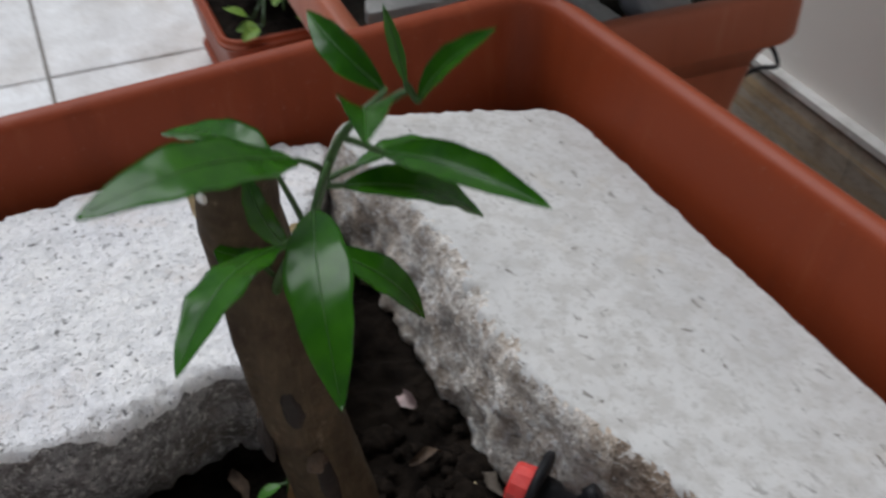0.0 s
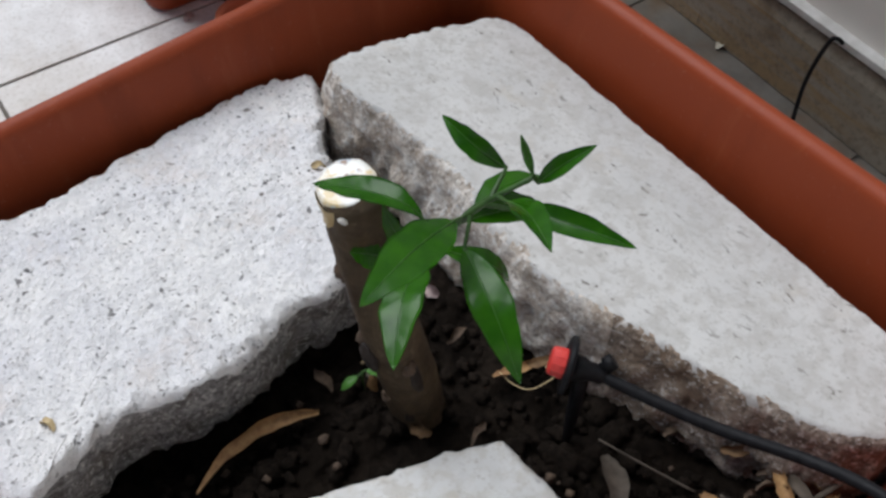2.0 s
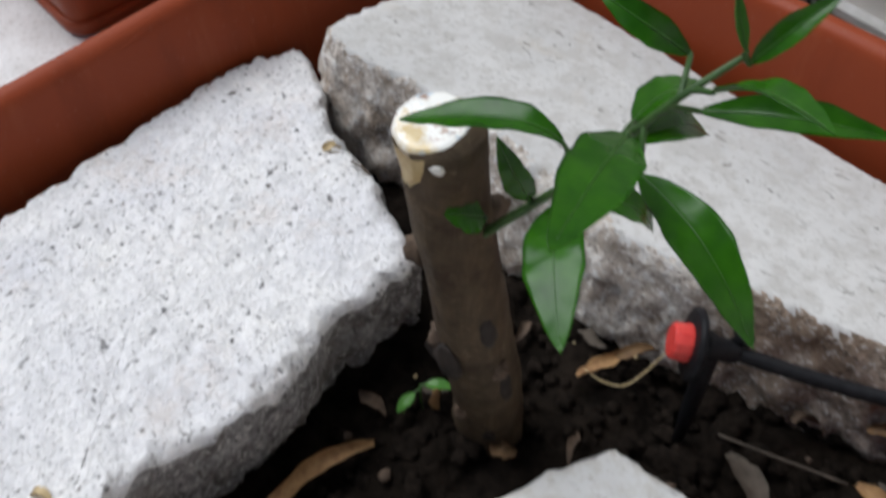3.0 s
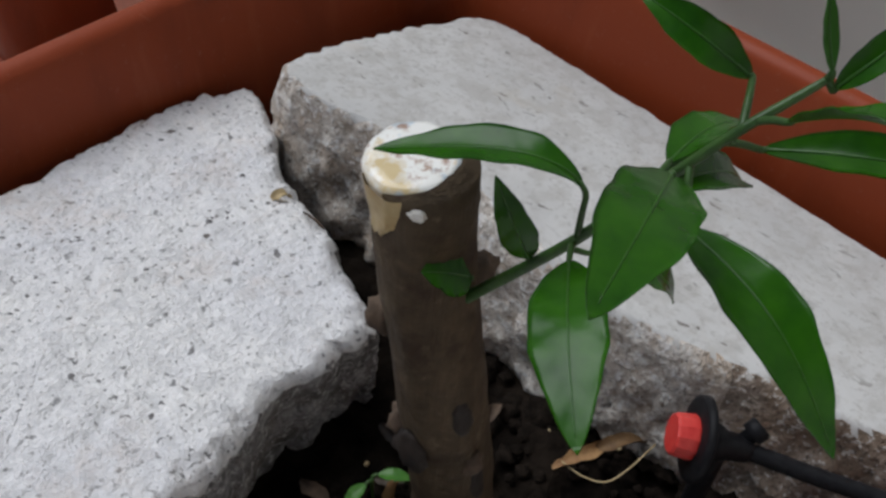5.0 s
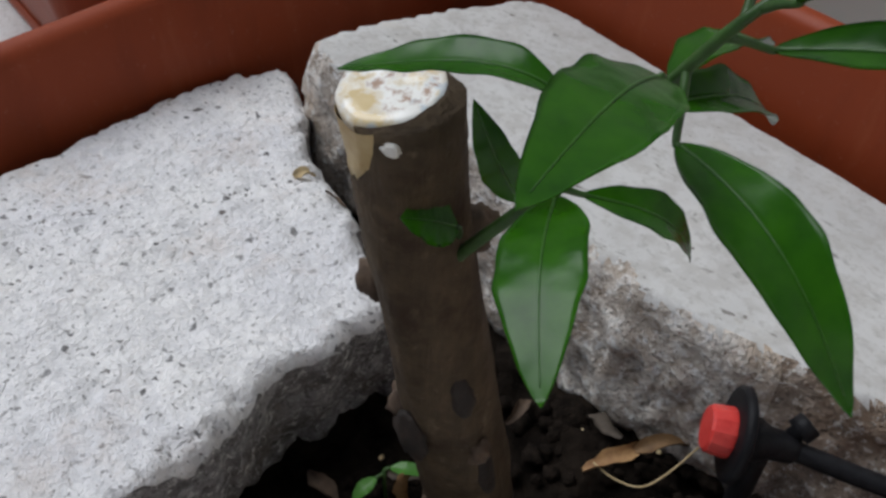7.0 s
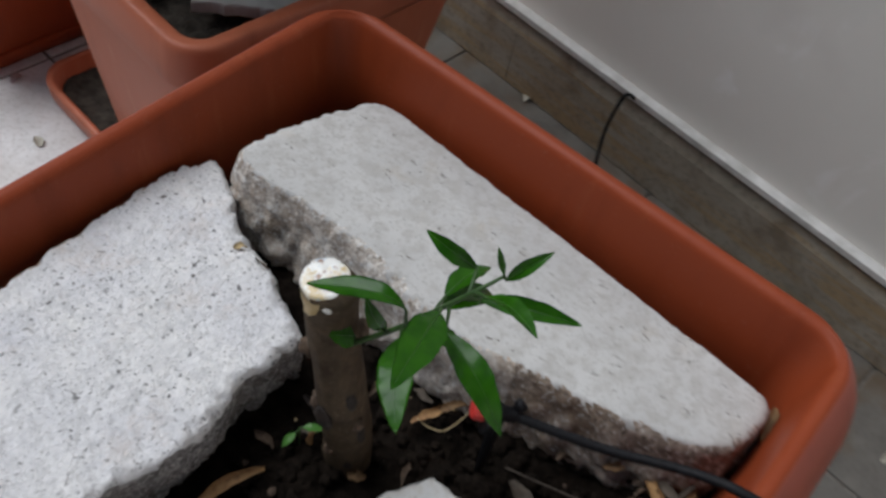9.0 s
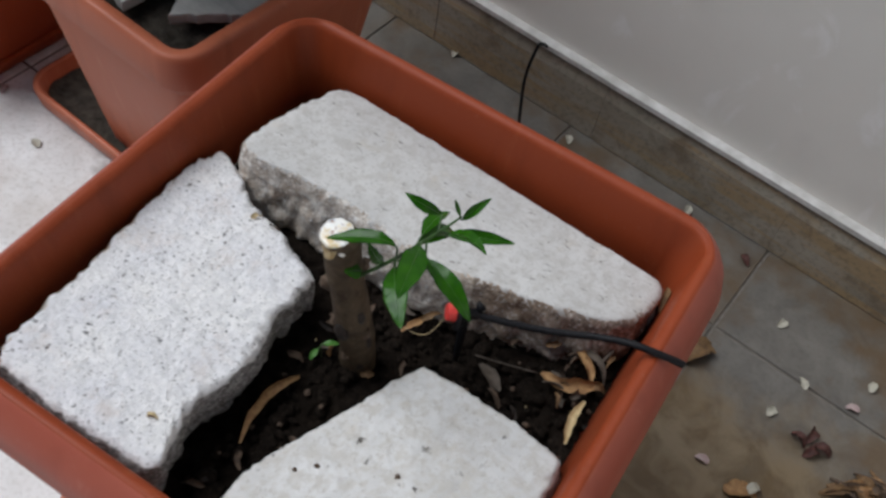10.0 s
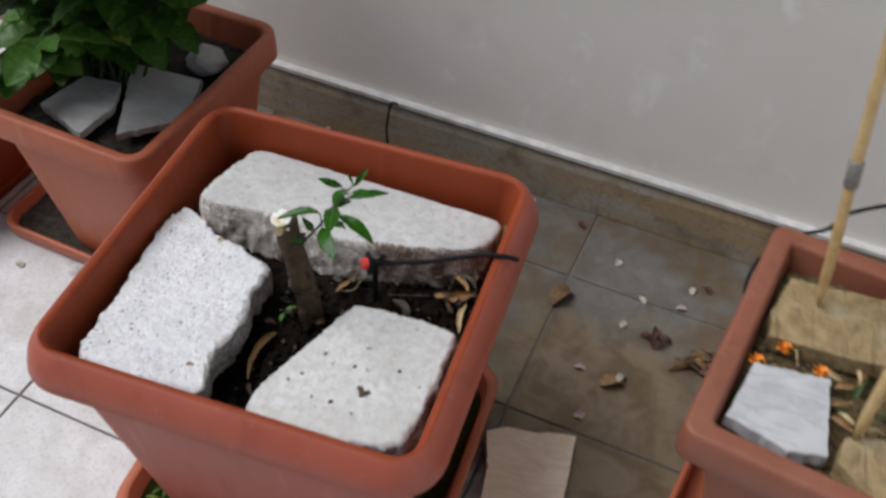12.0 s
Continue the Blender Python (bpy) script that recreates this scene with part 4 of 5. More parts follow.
# ---------------------------------------------------------------- litter
def scrap(line, width, mat, name, label, category, seed=0.0, fold=0.5, group="", twist=1.0):
    """A curled dry leaf or petal that follows a line."""
    pts = curve(line, 5)
    n, rows = len(pts), []
    for i, p in enumerate(pts):
        t = i / (n - 1)
        d = (pts[min(i + 1, n - 1)] - pts[max(i - 1, 0)]).normalized()
        s = d.cross(Vector((0, 0, 1)))
        s = s.normalized() if s.length > 0.01 else Vector((1, 0, 0))
        u = s.cross(d)
        a = twist * math.sin(t * 3 + seed)
        s, u = s * math.cos(a) + u * math.sin(a), u * math.cos(a) - s * math.sin(a)
        half = width * 0.5 * (math.sin(math.pi * (0.06 + 0.9 * t)) ** 0.7)
        rows.append([p + s * (half * g * (1 + wob((t * 6, g, seed), 1.5, 0.4))) + u * (fold * half * g * g + wob((t * 8, g * 2, seed), 1, 0.3 * half)) for g in (-1, -0.6, -0.2, 0.2, 0.6, 1)])
    verts = [q for r in rows for q in r]
    faces = [(i * 6 + j, i * 6 + j + 1, i * 6 + j + 7, i * 6 + j + 6) for i in range(n - 1) for j in range(5)]
    k = len(verts)
    verts += [q - Vector((0, 0, 0.0005)) for q in verts]
    faces += [tuple(k + a for a in reversed(f)) for f in faces]
    return single(name, mesh_of(name, verts, faces, mat), label, category, group)


G_SOIL = "dry leaves on the soil"
scrap([(-0.004, -0.0245, 0.383), (-0.010, -0.038, 0.388), (-0.014, -0.054, 0.386), (-0.010, -0.076, 0.388), (-0.004, -0.099, 0.384)], 0.0080, DRY, "dry_leaf", "long curled brown leaf on the soil between two stones", "dry leaf", 1, 0.9, G_SOIL)
scrap([(0.040, 0.0615, 0.383), (0.044, 0.069, 0.386), (0.047, 0.078, 0.386), (0.0475, 0.085, 0.384)], 0.0065, DRY, "dry_leaf", "orange-brown curled leaf beside the emitter", "dry leaf", 2, 0.7, G_SOIL, 0.5)
scrap([(0.047, 0.080, 0.385), (0.054, 0.088, 0.389), (0.061, 0.096, 0.387)], 0.0065, DRY_DARK, "dry_leaf", "brown crumpled leaf beside the emitter", "dry leaf", 5, 0.8, G_SOIL, 0.6)
scrap([(0.159, 0.096, 0.387), (0.176, 0.094, 0.392), (0.194, 0.103, 0.393), (0.208, 0.116, 0.389)], 0.011, DRY, "dry_leaf", "crumpled tan leaf lying on the soil", "dry leaf", 3, 0.8, G_SOIL, 0.7)
scrap([(0.173, 0.136, 0.390), (0.183, 0.128, 0.396), (0.193, 0.118, 0.397), (0.199, 0.106, 0.392)], 0.007, DRY, "dry_leaf", "crumpled tan leaf scrap on the soil", "dry leaf", 4, 1.1, G_SOIL, 0.8)
scrap([(0.178, 0.132, 0.388), (0.188, 0.130, 0.397), (0.199, 0.124, 0.397), (0.208, 0.117, 0.389)], 0.008, HUSK, "dry_leaf", "curled grey-brown leaf on the soil", "dry leaf", 5, 1.0, G_SOIL, 0.8)
scrap([(0.206, 0.050, 0.387), (0.2025, 0.071, 0.393), (0.2025, 0.094, 0.388)], 0.008, DRY_PALE, "dry_leaf", "yellow curled pod beside the lichened stone", "dry leaf", 6, 1.0, G_SOIL, 0.4)
scrap([(0.111, 0.076, 0.381), (0.124, 0.070, 0.384), (0.138, 0.063, 0.382)], 0.013, HUSK, "dry_leaf", "flat grey-brown leaf lying on the soil", "dry leaf", 7, 0.3, G_SOIL, 0.3)
scrap([(0.2125, 0.232, 0.404), (0.2150, 0.218, 0.409), (0.2175, 0.202, 0.404)], 0.006, DRY_DARK, "dry_leaf", "brown leaf wedged between stone and rim", "dry leaf", 15, 0.6, G_SOIL, 0.4)
scrap([(0.176, 0.140, 0.386), (0.190, 0.146, 0.391), (0.200, 0.153, 0.390)], 0.010, DRY_DARK, "dry_leaf", "brown curled leaf against the rim", "dry leaf", 8, 0.8, G_SOIL)
scrap([(0.034, 0.013, 0.378), (0.039, 0.011, 0.384), (0.044, 0.014, 0.381)], 0.008, DRY_DARK, "dry_leaf", "small brown leaf at the stump's foot", "dry leaf", 9, 0.7, G_SOIL)
scrap([(0.004, 0.008, 0.378), (0.0055, 0.006, 0.391), (0.0075, 0.004, 0.404)], 0.006, DRY, "dry_leaf", "narrow brown leaf standing against the stump", "dry leaf", 10, 0.7, G_SOIL)
scrap([(-0.117, 0.0555, 0.4245), (-0.114, 0.059, 0.4262), (-0.111, 0.062, 0.4245)], 0.0050, DRY_PALE, "dry_leaf", "small tan flake on the stone slab", "dry leaf", 11, 0.5, G_SOIL)
scrap([(-0.101, 0.059, 0.4250), (-0.095, 0.0585, 0.4262), (-0.088, 0.059, 0.4248)], 0.003, KNOT, "dry_leaf", "thin brown flake on the stone slab", "dry leaf", 13, 0.5, G_SOIL)
scrap([(-0.053, -0.1405, 0.4415), (-0.0485, -0.1395, 0.4440), (-0.044, -0.139, 0.4422)], 0.005, DRY_PALE, "dry_leaf", "tiny tan husk on the stone slab", "dry leaf", 12, 0.7, G_SOIL)
single("dry_twig", mesh_of("twig", *tube(curve([(0.104, 0.078, 0.386), (0.128, 0.085, 0.387), (0.156, 0.095, 0.386)], 5), 0.0007, 6), HUSK), "thin grey twig lying on the soil", "twig")
single("dry_twig", mesh_of("twig_c", *tube(curve([(0.197, 0.133, 0.390), (0.201, 0.150, 0.395), (0.204, 0.166, 0.392)], 5), 0.0016, 6), HUSK), "grey twig leaning against the rim", "twig")
single("dry_twig", mesh_of("twig_b", *tube(curve([(0.041, 0.065, 0.386), (0.050, 0.0665, 0.384), (0.0585, 0.071, 0.384), (0.062, 0.081, 0.386), (0.064, 0.096, 0.390)], 4), 0.00042, 6), DRY_PALE), "thin pale stem lying on the soil", "twig")
weed = thing("weed_seedling", (-0.003, 0.008, 0.376), "small green weed seedling beside the stump", "plant")
part("stem", mesh_of("weed_stem", *tube([(-0.003, 0.005, 0.372), (-0.004, 0.005, 0.384), (-0.005, 0.006, 0.390)], 0.0007, 6), SHOOT), weed)
leaf(weed, (-0.005, 0.006, 0.390), (-0.004, 0.0075, 0.391), (0.007, 0.0155, 0.391), 0.006, (0, 0, 1), 0.1, 0.2, 0, LEAF_YOUNG, 3, False)
leaf(weed, (-0.005, 0.006, 0.388), (-0.0055, 0.003, 0.388), (-0.006, -0.008, 0.384), 0.006, (0, 0, 1), 0.1, 0.2, 0, LEAF_YOUNG, 4, False)

rl = random.Random(21)
for k in range(12):
    x, y = rl.uniform(0.145, 0.205), rl.uniform(0.075, 0.148)
    a, L = rl.uniform(0, 6.28), rl.uniform(0.004, 0.011)
    d = Vector((math.cos(a), math.sin(a), rl.uniform(-0.15, 0.25))) * L
    c = Vector((x, y, 0.387 + rl.uniform(0, 0.006)))
    scrap([c - d, c + Vector((0, 0, 0.003)), c + d], rl.uniform(0.003, 0.008), (DRY_DARK, KNOT, HUSK)[k % 3], "dry_leaf", "shrivelled leaf fragment on the damp soil", "dry leaf", k * 1.3, 0.9, G_SOIL)

scrap([(-0.031, 0.071, 0.3805), (-0.0265, 0.0715, 0.384), (-0.022, 0.074, 0.3805)], 0.007, PETAL, "petal", "pinkish white petal fallen on the dark soil", "petal", 3.0, 0.5)
# clods, chips and grit on the soil
rng = random.Random(11)


def grit(name, count, mat, size, label, zone, z):
    pieces = []
    for _ in range(count):
        x, y = zone(rng)
        r = size * rng.uniform(0.4, 1.2)
        pieces.append(blob((x, y, z + r * 0.4), r, (rng.uniform(0.8, 1.4), rng.uniform(0.8, 1.4), rng.uniform(0.6, 1)), 0.7, rng.uniform(0, 50), 5))
    return single(name, mesh_of(name, *join(*pieces), mat), label, "soil", kind="stuff")


def gap(r):
    while True:
        x, y = r.uniform(-0.04, 0.22), r.uniform(-0.17, 0.16)
        if -0.02 < x < 0.03 + 0.0 and y < 0.09 or (x >= 0.02 and 0.03 < y < 0.11 + 0.25 * max(0, x - 0.06)):
            return x, y


for k in range(18):
    x, y = gap(rl)
    a, L = rl.uniform(0, 6.28), rl.uniform(0.004, 0.010)
    d = Vector((math.cos(a), math.sin(a), rl.uniform(-0.2, 0.2))) * L
    c = Vector((x, y, 0.3805 + rl.uniform(0, 0.003)))
    scrap([c - d, c + Vector((0, 0, 0.002)), c + d], rl.uniform(0.003, 0.008), (KNOT, HUSK, KNOT, SCAR)[k % 4], "dry_leaf", "dark rotten leaf fragment on the damp soil", "dry leaf", k * 1.7, 0.7, G_SOIL)
grit("soil_clods", 380, CLOD, 0.0034, "dark crumbly clods of potting soil", gap, 0.3745)
grit("soil_lumps", 80, CLOD, 0.0078, "larger crumbly lumps of dark potting soil", gap, 0.3705)
grit("bark_chips", 26, KNOT, 0.0024, "small brown bark chips on the soil", gap, 0.3785)
grit("pale_grit", 9, DRY_PALE, 0.0010, "tiny pale stone chips on the soil", gap, 0.3785)

for x, y, r in ((0.1415, -0.1035, 0.0043), (0.1355, -0.0965, 0.0030), (0.112, -0.1235, 0.0026), (0.118, -0.068, 0.0022), (0.063, -0.092, 0.0018),
                (0.170, -0.062, 0.0018), (0.088, -0.121, 0.0016), (0.0515, -0.1035, 0.0016), (0.147, -0.100, 0.0022), (0.123, -0.073, 0.0014), (0.071, -0.088, 0.0012)):
    single("soil_crumb", mesh_of("crumb", *blob((x, y, on_lichen_stone(x, y) + r * 0.25), r, (1.1, 0.9, 0.6), 0.9, x * 900, 7), KNOT), "dark brown crumb of soil on the whitish stone", "soil crumb", "crumbs on the stone")

# ---------------------------------------------------------------- neighbouring planters
P2_TURN = -6.5
_, M2, at2 = planter((-0.4660, 0.4217, 0.012), P2_TURN, 0.158, 0.204, 0.358, 0.049, 0.050, 0.019, 0.040, TERRA_OLD,
                        "terracotta plastic planter with a leafy shrub, beside the wall", group="terracotta planters")
saucer((-0.5150, 0.4500, 0.0), P2_TURN, 0.196, 0.190, 0.04, 0.034, TERRA_OLD, "terracotta plastic saucer under the shrub's planter", "saucers")
soil_bed("saucer_dirt", pose(-0.5150, 0.4500, 0, 0, 0, P2_TURN), 0.183, 0.177, 0.0125, 0.035, 11.0, "dry grey-brown dirt lying in the saucer", 0.002, 0.008, SOIL_DRY)
soil_bed("potting_soil", M2, at2(0.303, 0.006)[0], at2(0.303, 0.006)[1], 0.307, 0.025, 5.0, "dark dry soil in the shrub's planter", 0.006, 0.006, SOIL_DRY)

P3_TURN = -5.5
_, M3, at3 = planter((-0.930, 0.385, 0.012), P3_TURN, 0.178, 0.156, 0.174, 0.028, 0.014, 0.009, 0.03, TERRA,
                        "low terracotta plastic planter with yellow-green plants", group="terracotta planters")
saucer((-0.930, 0.385, 0.0), P3_TURN, 0.152, 0.132, 0.03, 0.026, TERRA, "terracotta plastic saucer under the low planter", "saucers")
soil_bed("potting_soil", M3, at3(0.15, 0.005)[0], at3(0.15, 0.005)[1], 0.149, 0.015, 7.0, "dark soil in the low planter", 0.006, 0.008)

P4_TURN = -11.0
_, M4, at4 = planter((0.7210, 0.1590, 0.012), P4_TURN, 0.200, 0.1975, 0.387, 0.055, 0.052, 0.029, 0.02, TERRA_DULL,
                        "dull brownish terracotta plastic planter holding canes and stones", group="terracotta planters")
soil_bed("potting_soil", M4, at4(0.345, 0.006)[0], at4(0.345, 0.006)[1], 0.343, 0.015, 9.0, "soil covered with dry leaves under bamboo canes", 0.008, 0.006, LITTER)
saucer((0.7210, 0.1590, 0.0), P4_TURN, 0.185, 0.185, 0.045, 0.06, TERRA_OLD, "terracotta plastic saucer under the cane planter", "saucers")

for k, (x, y) in enumerate(((-0.170, -0.118), (-0.146, -0.126), (-0.178, -0.098), (-0.126, -0.130), (-0.152, -0.110))):
    tuft = thing("water_weed", (x, y, 0.034), "green grassy weed growing in the tray's water", "plant", "weeds in the tray")
    for q in range(4):
        a = k * 1.3 + q * 1.7
        d = Vector((math.cos(a), math.sin(a), 0))
        b = Vector((x, y, 0.0355)) + d * 0.003
        leaf(tuft, (x, y, 0.0335), b, b + d * 0.019 + Vector((0, 0, 0.004 + 0.002 * q)), 0.006, (0, 0, 1), 0.12, 0.3, 0, (SHRUB_YELLOW, SHRUB_LEAF)[(k + q) % 2], k + q, False)


def plate(name, corners, z, thick, mat, label, tilt=(0, 0), seed=0.0, group=""):
    """A marble offcut with sawn faces and chipped edges."""
    pts = []
    for i, c in enumerate(corners):
        a, b = Vector((*c, 0)), Vector((*corners[(i + 1) % len(corners)], 0))
        n = max(2, int((b - a).length / 0.006))
        pts += [a.lerp(b, k / n) for k in range(n)]
    mid = sum(pts, Vector()) / len(pts)
    pts = [p + (p - mid).normalized() * wob(p, 90, 0.003, seed) for p in pts]

    def lay(s, dz):
        out = []
        for p in pts:
            q = mid.lerp(p, s)
            out.append(Vector((q.x, q.y, z + dz + tilt[0] * (q.x - mid.x) + tilt[1] * (q.y - mid.y))))
        return out

    v, f = loft([lay(0.6, -thick), lay(0.985, -thick), lay(1.0, -thick + 0.002), lay(1.0, -0.002), lay(0.988, 0), lay(0.6, 0)], True, (True, True))
    return single(name, mesh_of(name, v, f, mat, False), label, "stone", group)


plate("marble_offcut", [(0.2355, 0.1600), (0.264, 0.1785), (0.305, 0.1815), (0.342, 0.1945), (0.3715, 0.198), (0.377, 0.117), (0.383, -0.03), (0.262, -0.04), (0.262, 0.03), (0.257, 0.095)], 0.028, 0.027, MARBLE_TAN,
      "pale marble offcut lying on the floor between the planters", (0, 0), 2)
G4 = "stones in the cane planter"
plate("marble_offcut", [(0.5365, 0.052), (0.560, 0.140), (0.650, 0.143), (0.6545, 0.033), (0.61, 0.026)], 0.376, 0.022, MARBLE, "white veined marble offcut on the soil of the cane planter", (0.02, 0.04), 3, G4)
plate("rough_stone", [(0.574, 0.190), (0.572, 0.232), (0.592, 0.306), (0.715, 0.309), (0.79, 0.28), (0.78, 0.20), (0.67, 0.186)], 0.373, 0.028, SANDSTONE, "tan rough stone slab in the cane planter", (0.0, -0.05), 4, G4)
plate("rough_stone", [(0.664, 0.028), (0.672, 0.066), (0.73, 0.082), (0.80, 0.055), (0.79, -0.01), (0.70, -0.01)], 0.378, 0.03, SANDSTONE, "reddish tan stone in the cane planter", (0.0, -0.05), 5, G4)
G2 = "stones in the shrub's planter"
plate("marble_offcut", [(-0.569, 0.305), (-0.540, 0.388), (-0.474, 0.389), (-0.454, 0.334), (-0.4705, 0.261)], 0.335, 0.014, MARBLE_GREY, "grey marble offcut laid on the shrub's soil", (0.03, 0.05), 6, G2)
plate("marble_offcut", [(-0.4845, 0.443), (-0.3596, 0.448), (-0.345, 0.385), (-0.3565, 0.335), (-0.4189, 0.281)], 0.335, 0.014, MARBLE_GREY, "grey marble offcut with a sawn edge, laid on the shrub's soil", (-0.03, 0.03), 7, G2)
single("round_stone", mesh_of("round_stone", *blob((-0.380, 0.502, 0.332), 0.034, (1, 1, 0.55), 0.25, 3.0, 14), MARBLE_GREY), "rounded grey stone in the shrub's planter", "stone", G2)

# canes
for base, top, r in (((0.629, 0.264, 0.375), (0.553, 0.281, 0.98), 0.0068), ((0.681, 0.066, 0.378), (0.664, 0.072, 0.96), 0.0068)):
    cane = thing("bamboo_cane", base, "yellow bamboo cane standing in the planter", "cane", "canes")
    a, b = Vector(base), Vector(top)
    line, rad = [], []
    for i in range(25):
        t = i / 24
        line.append(a.lerp(b, t))
        rad.append((r * (0.35 if i == 0 else 0.8 if i == 1 else 1)) * (1.12 if i % 8 == 5 else 1))
    part("stem", mesh_of("cane", *tube(line, rad, 14), BAMBOO), cane)
    part("binding", mesh_of("binding", *tube([a.lerp(b, q) for q in (0.325, 0.33, 0.385, 0.39)], [r * 1.05, r * 1.3, r * 1.3, r * 1.05], 16), TAPE), cane, "grey tape binding")

single("irrigation_hose", mesh_of("hose_c", *tube(curve([(0.604, 0.372, 0.170), (0.582, 0.386, 0.185), (0.564, 0.4055, 0.200), (0.560, 0.436, 0.215), (0.572, 0.468, 0.24), (0.604, 0.455, 0.31), (0.629, 0.402, 0.384), (0.644, 0.412, 0.405), (0.662, 0.416, 0.419), (0.705, 0.435, 0.425), (0.78, 0.45, 0.42), (0.86, 0.43, 0.33)], 7), 0.003, 8), BLACK), "black irrigation hose arching over the cane planter", "hose", "hoses")

# shrubs
def shrub(name, m, stems, label, spread, height, leaves, size, mats, seed, base_z, reach=()):
    r = random.Random(seed)
    root = m @ Vector((0, 0, 0))
    bush = thing(name, (root.x, root.y, base_z), label, "shrub")
    tips = []
    for _ in range(stems):
        a, d = r.uniform(0, 6.283), r.uniform(0.1, 1.0)
        p0 = m @ Vector((r.uniform(-0.3, 0.3) * spread[0], r.uniform(-0.3, 0.3) * spread[1], base_z - 0.01))
        p2 = m @ Vector((math.cos(a) * d * spread[0], math.sin(a) * d * spread[1], base_z + height * r.uniform(0.35, 1.0)))
        p1 = p0.lerp(p2, 0.5) + Vector((0, 0, 0.03))
        line = curve([p0, p1, p2], 6)
        part("stem", mesh_of("stem", *tube(line, [0.003 - 0.0018 * i / len(line) for i in range(len(line))], 6), SHOOT), bush)
        tips.append(line)
    for end in reach:
        p0 = m @ Vector((r.uniform(-0.05, 0.05), r.uniform(-0.05, 0.05), base_z - 0.01))
        line = curve([p0, p0.lerp(Vector(end), 0.5) + Vector((0, 0, 0.05)), Vector(end)], 6)
        part("stem", mesh_of("stem", *tube(line, [0.003 - 0.0018 * i / len(line) for i in range(len(line))], 6), SHOOT), bush)
        tips.append(line)
    for i in range(leaves):
        line = tips[i % len(tips)]
        p = line[int(len(line) * (0.35 + 0.65 * r.random()) - 0.01)]
        a = r.uniform(0, 6.283)
        d = Vector((math.cos(a), math.sin(a), r.uniform(-0.5, 0.45)))
        s = size * r.uniform(0.6, 1.25)
        b = p + d * (0.25 * s)
        leaf(bush, p, b, b + d * s, s * r.uniform(0.58, 0.8), (r.uniform(-0.5, 0.5), r.uniform(-0.6, 0.3), 1), r.uniform(0.04, 0.16), 0.2, 0, mats[0] if r.random() < 0.92 else mats[1], r.uniform(0, 9), False)
    return bush


shrub("leafy_shrub", M2 @ pose(-0.06, 0.02, 0), 38, "dense green leafy shrub growing in a planter", (0.24, 0.22), 0.50, 560, 0.070, (SHRUB_LEAF, SHRUB_YELLOW), 5, 0.307,
      ((-0.61, 0.29, 0.395), (-0.585, 0.325, 0.40), (-0.56, 0.34, 0.43), (-0.53, 0.37, 0.46), (-0.47, 0.42, 0.48), (-0.63, 0.25, 0.43), (-0.42, 0.47, 0.47)))
shrub("leafy_shrub", M3, 40, "short yellow-green bedding plants in the low planter", (0.15, 0.12), 0.085, 300, 0.024, (SHRUB_LIME, SHRUB_YELLOW), 6, 0.148,
      ((-0.775, 0.265, 0.185), (-0.77, 0.29, 0.20), (-0.795, 0.26, 0.185), (-0.765, 0.32, 0.20), (-0.77, 0.37, 0.20), (-0.87, 0.28, 0.20), (-0.79, 0.30, 0.22), (-0.81, 0.34, 0.22), (-0.92, 0.28, 0.20)))

# litter in the cane planter
for i in range(150):
    x, y = rng.uniform(-0.15, 0.15), rng.uniform(-0.15, 0.15)
    q = M4 @ Vector((x, y, 0.350 + rng.uniform(0, 0.012)))
    if 0.52 < q.x < 0.665 and 0.01 < q.y < 0.150 or 0.565 < q.x < 0.79 and 0.185 < q.y < 0.300 or 0.66 < q.x < 0.80 and q.y < 0.08:
        continue
    a, L = rng.uniform(0, 6.28), rng.uniform(0.010, 0.028)
    d = Vector((math.cos(a), math.sin(a), rng.uniform(-0.2, 0.2))) * L
    scrap([q - d, q + Vector((0, 0, 0.004)), q + d], rng.uniform(0.004, 0.010), (DRY, DRY_PALE, DRY_PALE, MOSS, DRY_DARK)[i % 5], "dry_leaf", "withered leaf on the soil of the cane planter", "dry leaf", i, 0.7, "withered leaves in the cane planter")
for x, y, z in ((0.593, 0.179, 0.370), (0.640, 0.158, 0.368), (0.563, 0.152, 0.364)):
    bloom = thing("orange_blossom", (x, y, z), "fallen orange blossom on the planter's soil", "flower", "fallen blossoms")
    for k in range(7):
        a = k * 0.9
        d = Vector((math.cos(a), math.sin(a), 0.45)) * 0.011
        hangable = scrap([Vector((x, y, z - 0.003)), Vector((x, y, z)) + d * 0.5, Vector((x, y, z)) + d], 0.009, ORANGE, "petal", "", "", k, 0.4)
        hang(hangable, bloom)

# litter on the floor
def floor_leaf(x, y, ang, length, width, mat, label, seed, lift=0.006, cat="dry leaf", name="dry_leaf", group="litter on the floor"):
    d = Vector((math.cos(ang), math.sin(ang), 0)) * length / 2
    p = Vector((x, y, 0.002))
    return scrap([p - d, p + Vector((0, 0, lift)), p + d], width, mat, name, label, cat, seed, 0.5, group, 0.4)


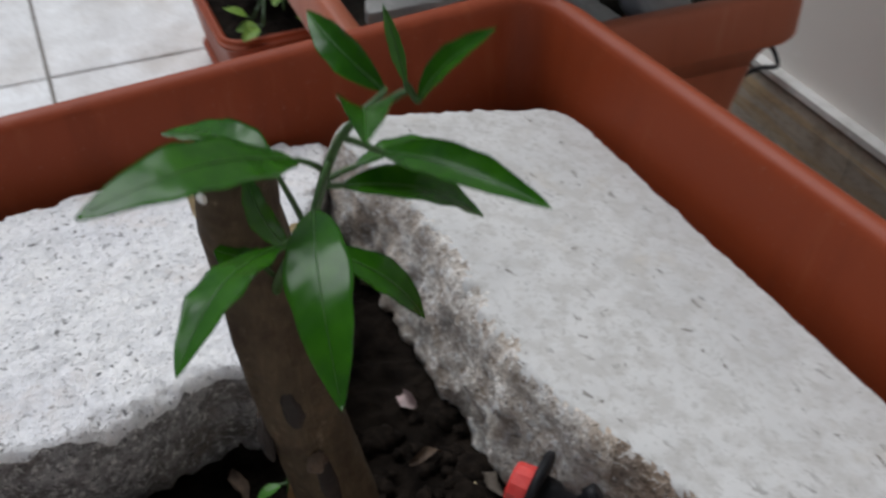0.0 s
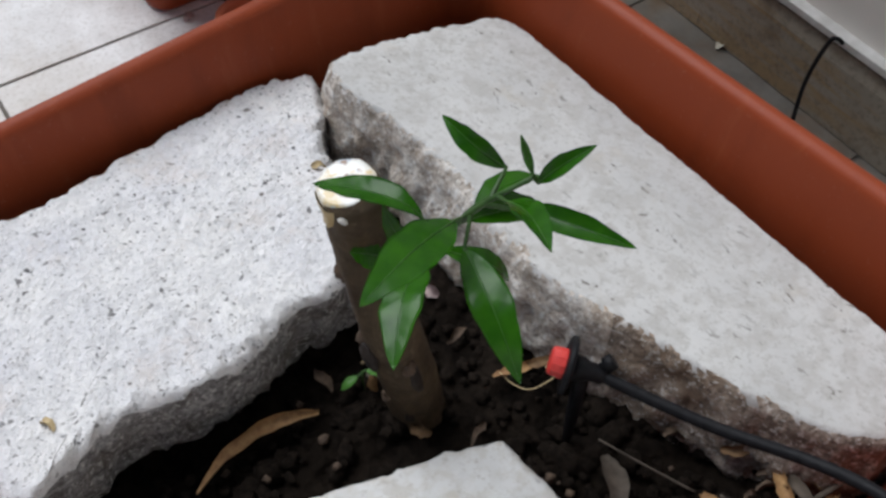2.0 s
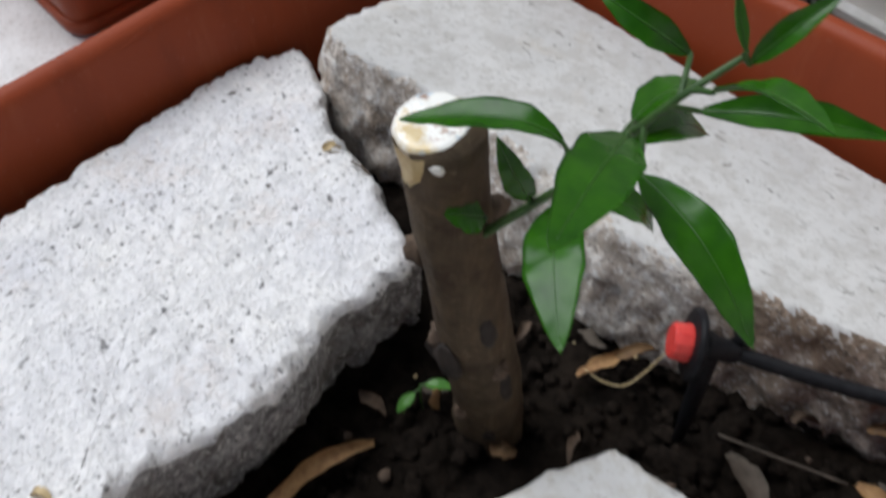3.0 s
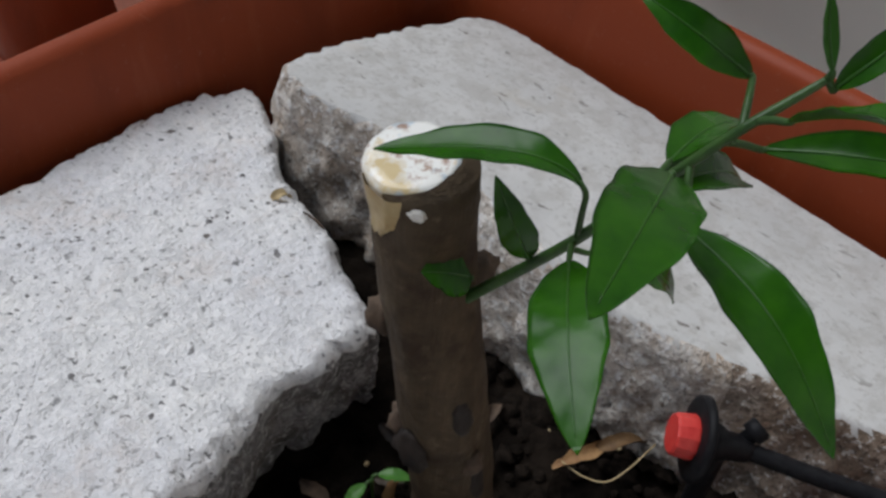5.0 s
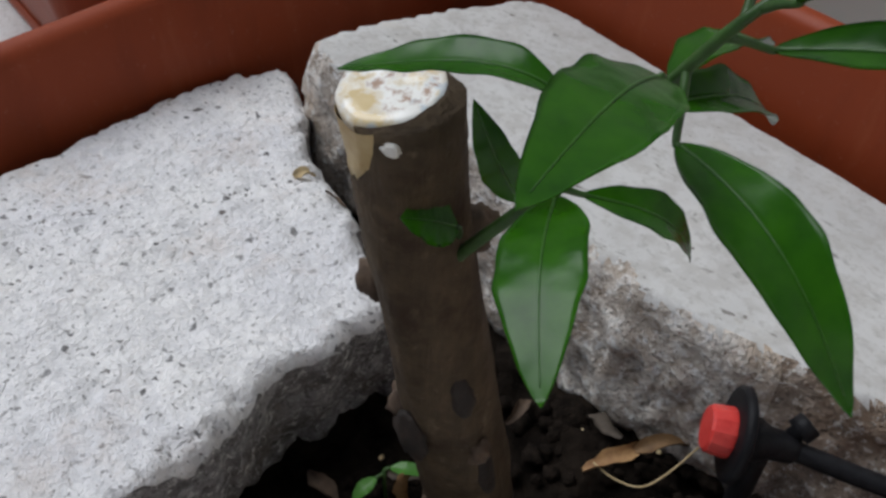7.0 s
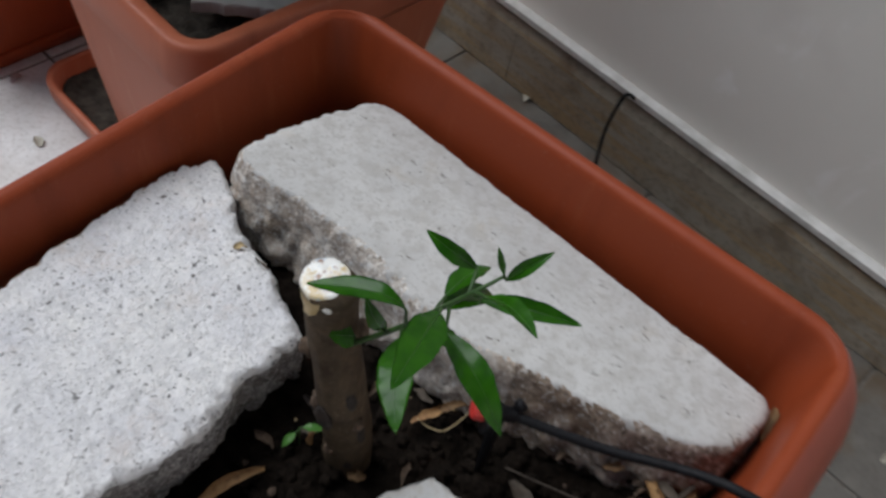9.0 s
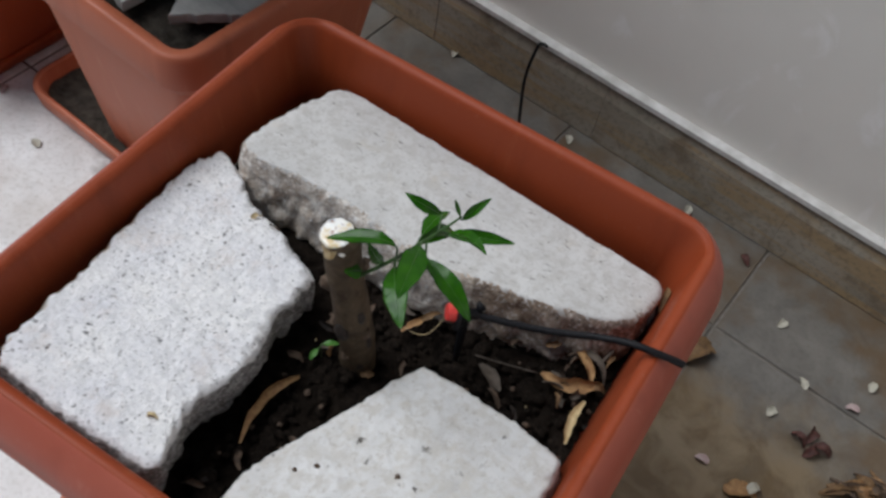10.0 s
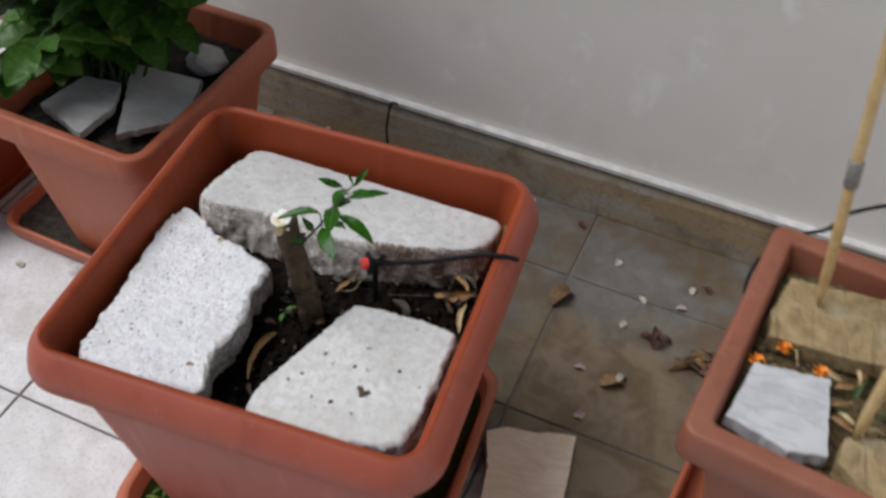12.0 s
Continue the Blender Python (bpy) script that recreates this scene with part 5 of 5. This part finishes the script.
floor_leaf(0.279, 0.490, 1.1, 0.052, 0.034, DRY_DARK, "brown dry leaf lying on the floor tiles", 1, 0.010)
for k in range(4):
    floor_leaf(0.456 + 0.016 * math.cos(k * 1.7), 0.452 + 0.013 * math.sin(k * 1.7), k * 1.3, 0.025, 0.013, DRY_RED, "dark red withered petal on the floor tiles", k + 2, 0.010)
for k in range(24):
    floor_leaf(0.538 + rng.uniform(-0.035, 0.03), 0.432 + rng.uniform(-0.026, 0.026), rng.uniform(-1.0, 0.8), rng.uniform(0.03, 0.07), rng.uniform(0.006, 0.013), (DRY_DARK, KNOT, DRY_DARK, DRY, KNOT)[k % 5], "narrow brown dry leaf in a heap on the floor", k + 9, 0.008)
floor_leaf(0.404, 0.335, 0.3, 0.042, 0.026, DRY, "orange-brown dry leaf on the floor tiles", 31, 0.006)
floor_leaf(0.416, 0.347, 0.9, 0.022, 0.015, PETAL_PALE, "cream petal on the floor tiles", 32, 0.008, "petal", "petal", "petals on the floor")
for x, y, m_ in ((0.346, 0.349, PETAL), (0.367, 0.256, PETAL), (0.488, 0.539, PETAL), (0.360, 0.609, PETAL_PALE), (0.418, 0.535, PETAL_PALE), (0.501, 0.588, PETAL_PALE), (0.396, 0.468, PETAL_PALE),
                 (0.166, 0.715, PETAL_PALE), (-0.047, 0.727, PETAL_PALE), (-0.288, 0.777, PETAL_PALE), (-0.7657, 0.2738, PETAL), (-0.6545, 0.2254, PETAL_PALE)):
    floor_leaf(x, y, rng.uniform(0, 3), 0.019, 0.012, m_, "small fallen petal on the floor tiles", rng.uniform(0, 9), 0.0012, "petal", "petal", "petals on the floor")
for x, y in ((0.273, 0.680), (0.525, 0.598)):
    floor_leaf(x, y, rng.uniform(0, 3), 0.02, 0.010, DRY_RED, "dark withered scrap on the floor tiles", rng.uniform(0, 9), 0.006)

# cables by the wall
def on_wall(u, z, out=0.0):
    return ROOM @ Vector((u, WALL_V - 0.012 - out, z))


single("irrigation_tube", mesh_of("tube_a", *tube(curve([on_wall(-0.205, 0.121, -0.008), on_wall(-0.209, 0.127, -0.002), on_wall(-0.214, 0.121, 0.005), on_wall(-0.213, 0.07, 0.022), on_wall(-0.19, 0.004, 0.050)], 7), 0.0026, 8), BLACK), "thin black irrigation tube hooked over the skirting", "tube", "tubes at the wall")
single("irrigation_tube", mesh_of("tube_b", *tube(curve([(-0.420, 0.600, 0.300), (-0.46, 0.70, 0.23), on_wall(-0.562, 0.162), on_wall(-0.540, 0.143), on_wall(-0.569, 0.1235, -0.002), on_wall(-0.591, 0.100, 0.006), on_wall(-0.614, 0.061, 0.006), on_wall(-0.62, 0.004, 0.012)], 7), 0.003, 8), BLACK), "black irrigation tube from the shrub's planter down to the floor", "tube", "tubes at the wall")

# ---------------------------------------------------------------- small pieces of the setting
def bevel_piece(name, w, d, h, b, mat):
    v, f = loft([[Vector((x * (w / 2 - i), y * (d / 2 - i), z)) for x, y in ((-1, -1), (1, -1), (1, 1), (-1, 1))] for i, z in ((0, -h), (0, -b), (b, 0))], True, (True, True))
    return mesh_of(name, v, f, mat, False)


def lay_piece(name, me, parent, m):
    ob = new(name, me)
    ob.parent = parent
    ob.matrix_basis = m
    return ob


for i in range(len(TILES_U) - 1):
    for j in range(len(TILES_V) - 1):
        u0, u1, v0, v1 = TILES_U[i], TILES_U[i + 1], TILES_V[j], TILES_V[j + 1]
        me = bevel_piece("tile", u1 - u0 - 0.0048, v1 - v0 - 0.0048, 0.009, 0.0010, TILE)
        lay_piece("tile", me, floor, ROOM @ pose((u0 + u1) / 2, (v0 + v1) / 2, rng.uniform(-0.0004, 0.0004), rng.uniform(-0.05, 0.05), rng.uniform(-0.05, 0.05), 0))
baseboard = single("baseboard", slab("baseboard", -4, 2.46, WALL_V + 0.004, WALL_V + 0.016, 0.0, 0.108, GROUT), "stained stone skirting along the wall", "skirting", kind="structure")
SKJ = 0.222
for k in range(-13, 7):
    prof = [(0.001, 0.012), (0.001, 0.0005), (0.0015, 0.0), (0.088, 0.0), (0.1135, 0.0055), (0.114, 0.012)]
    ends = [[Vector((x, y - 0.0575, -z)) for y, z in prof] for x in (-0.1573, -0.1568, 0.1568, 0.1573)]
    ends[0] = [Vector((p.x, p.y, p.z - 0.0005)) for p in ends[0]]
    ends[3] = [Vector((p.x, p.y, p.z - 0.0005)) for p in ends[3]]
    me = mesh_of("skirting_tile", *loft(ends, True, (True, True)), SKIRT, False)
    lay_piece("tile", me, baseboard, ROOM @ pose(SKJ + 0.1575 + 0.315 * k, WALL_V, 0.0575, 90, 0, 0))
trim = single("trim", slab("trim", -4, 2.46, WALL_V - 0.002, WALL_V + 0.016, 0.1145, 0.123, WHITE), "white plaster edge above the skirting", "trim", kind="structure")
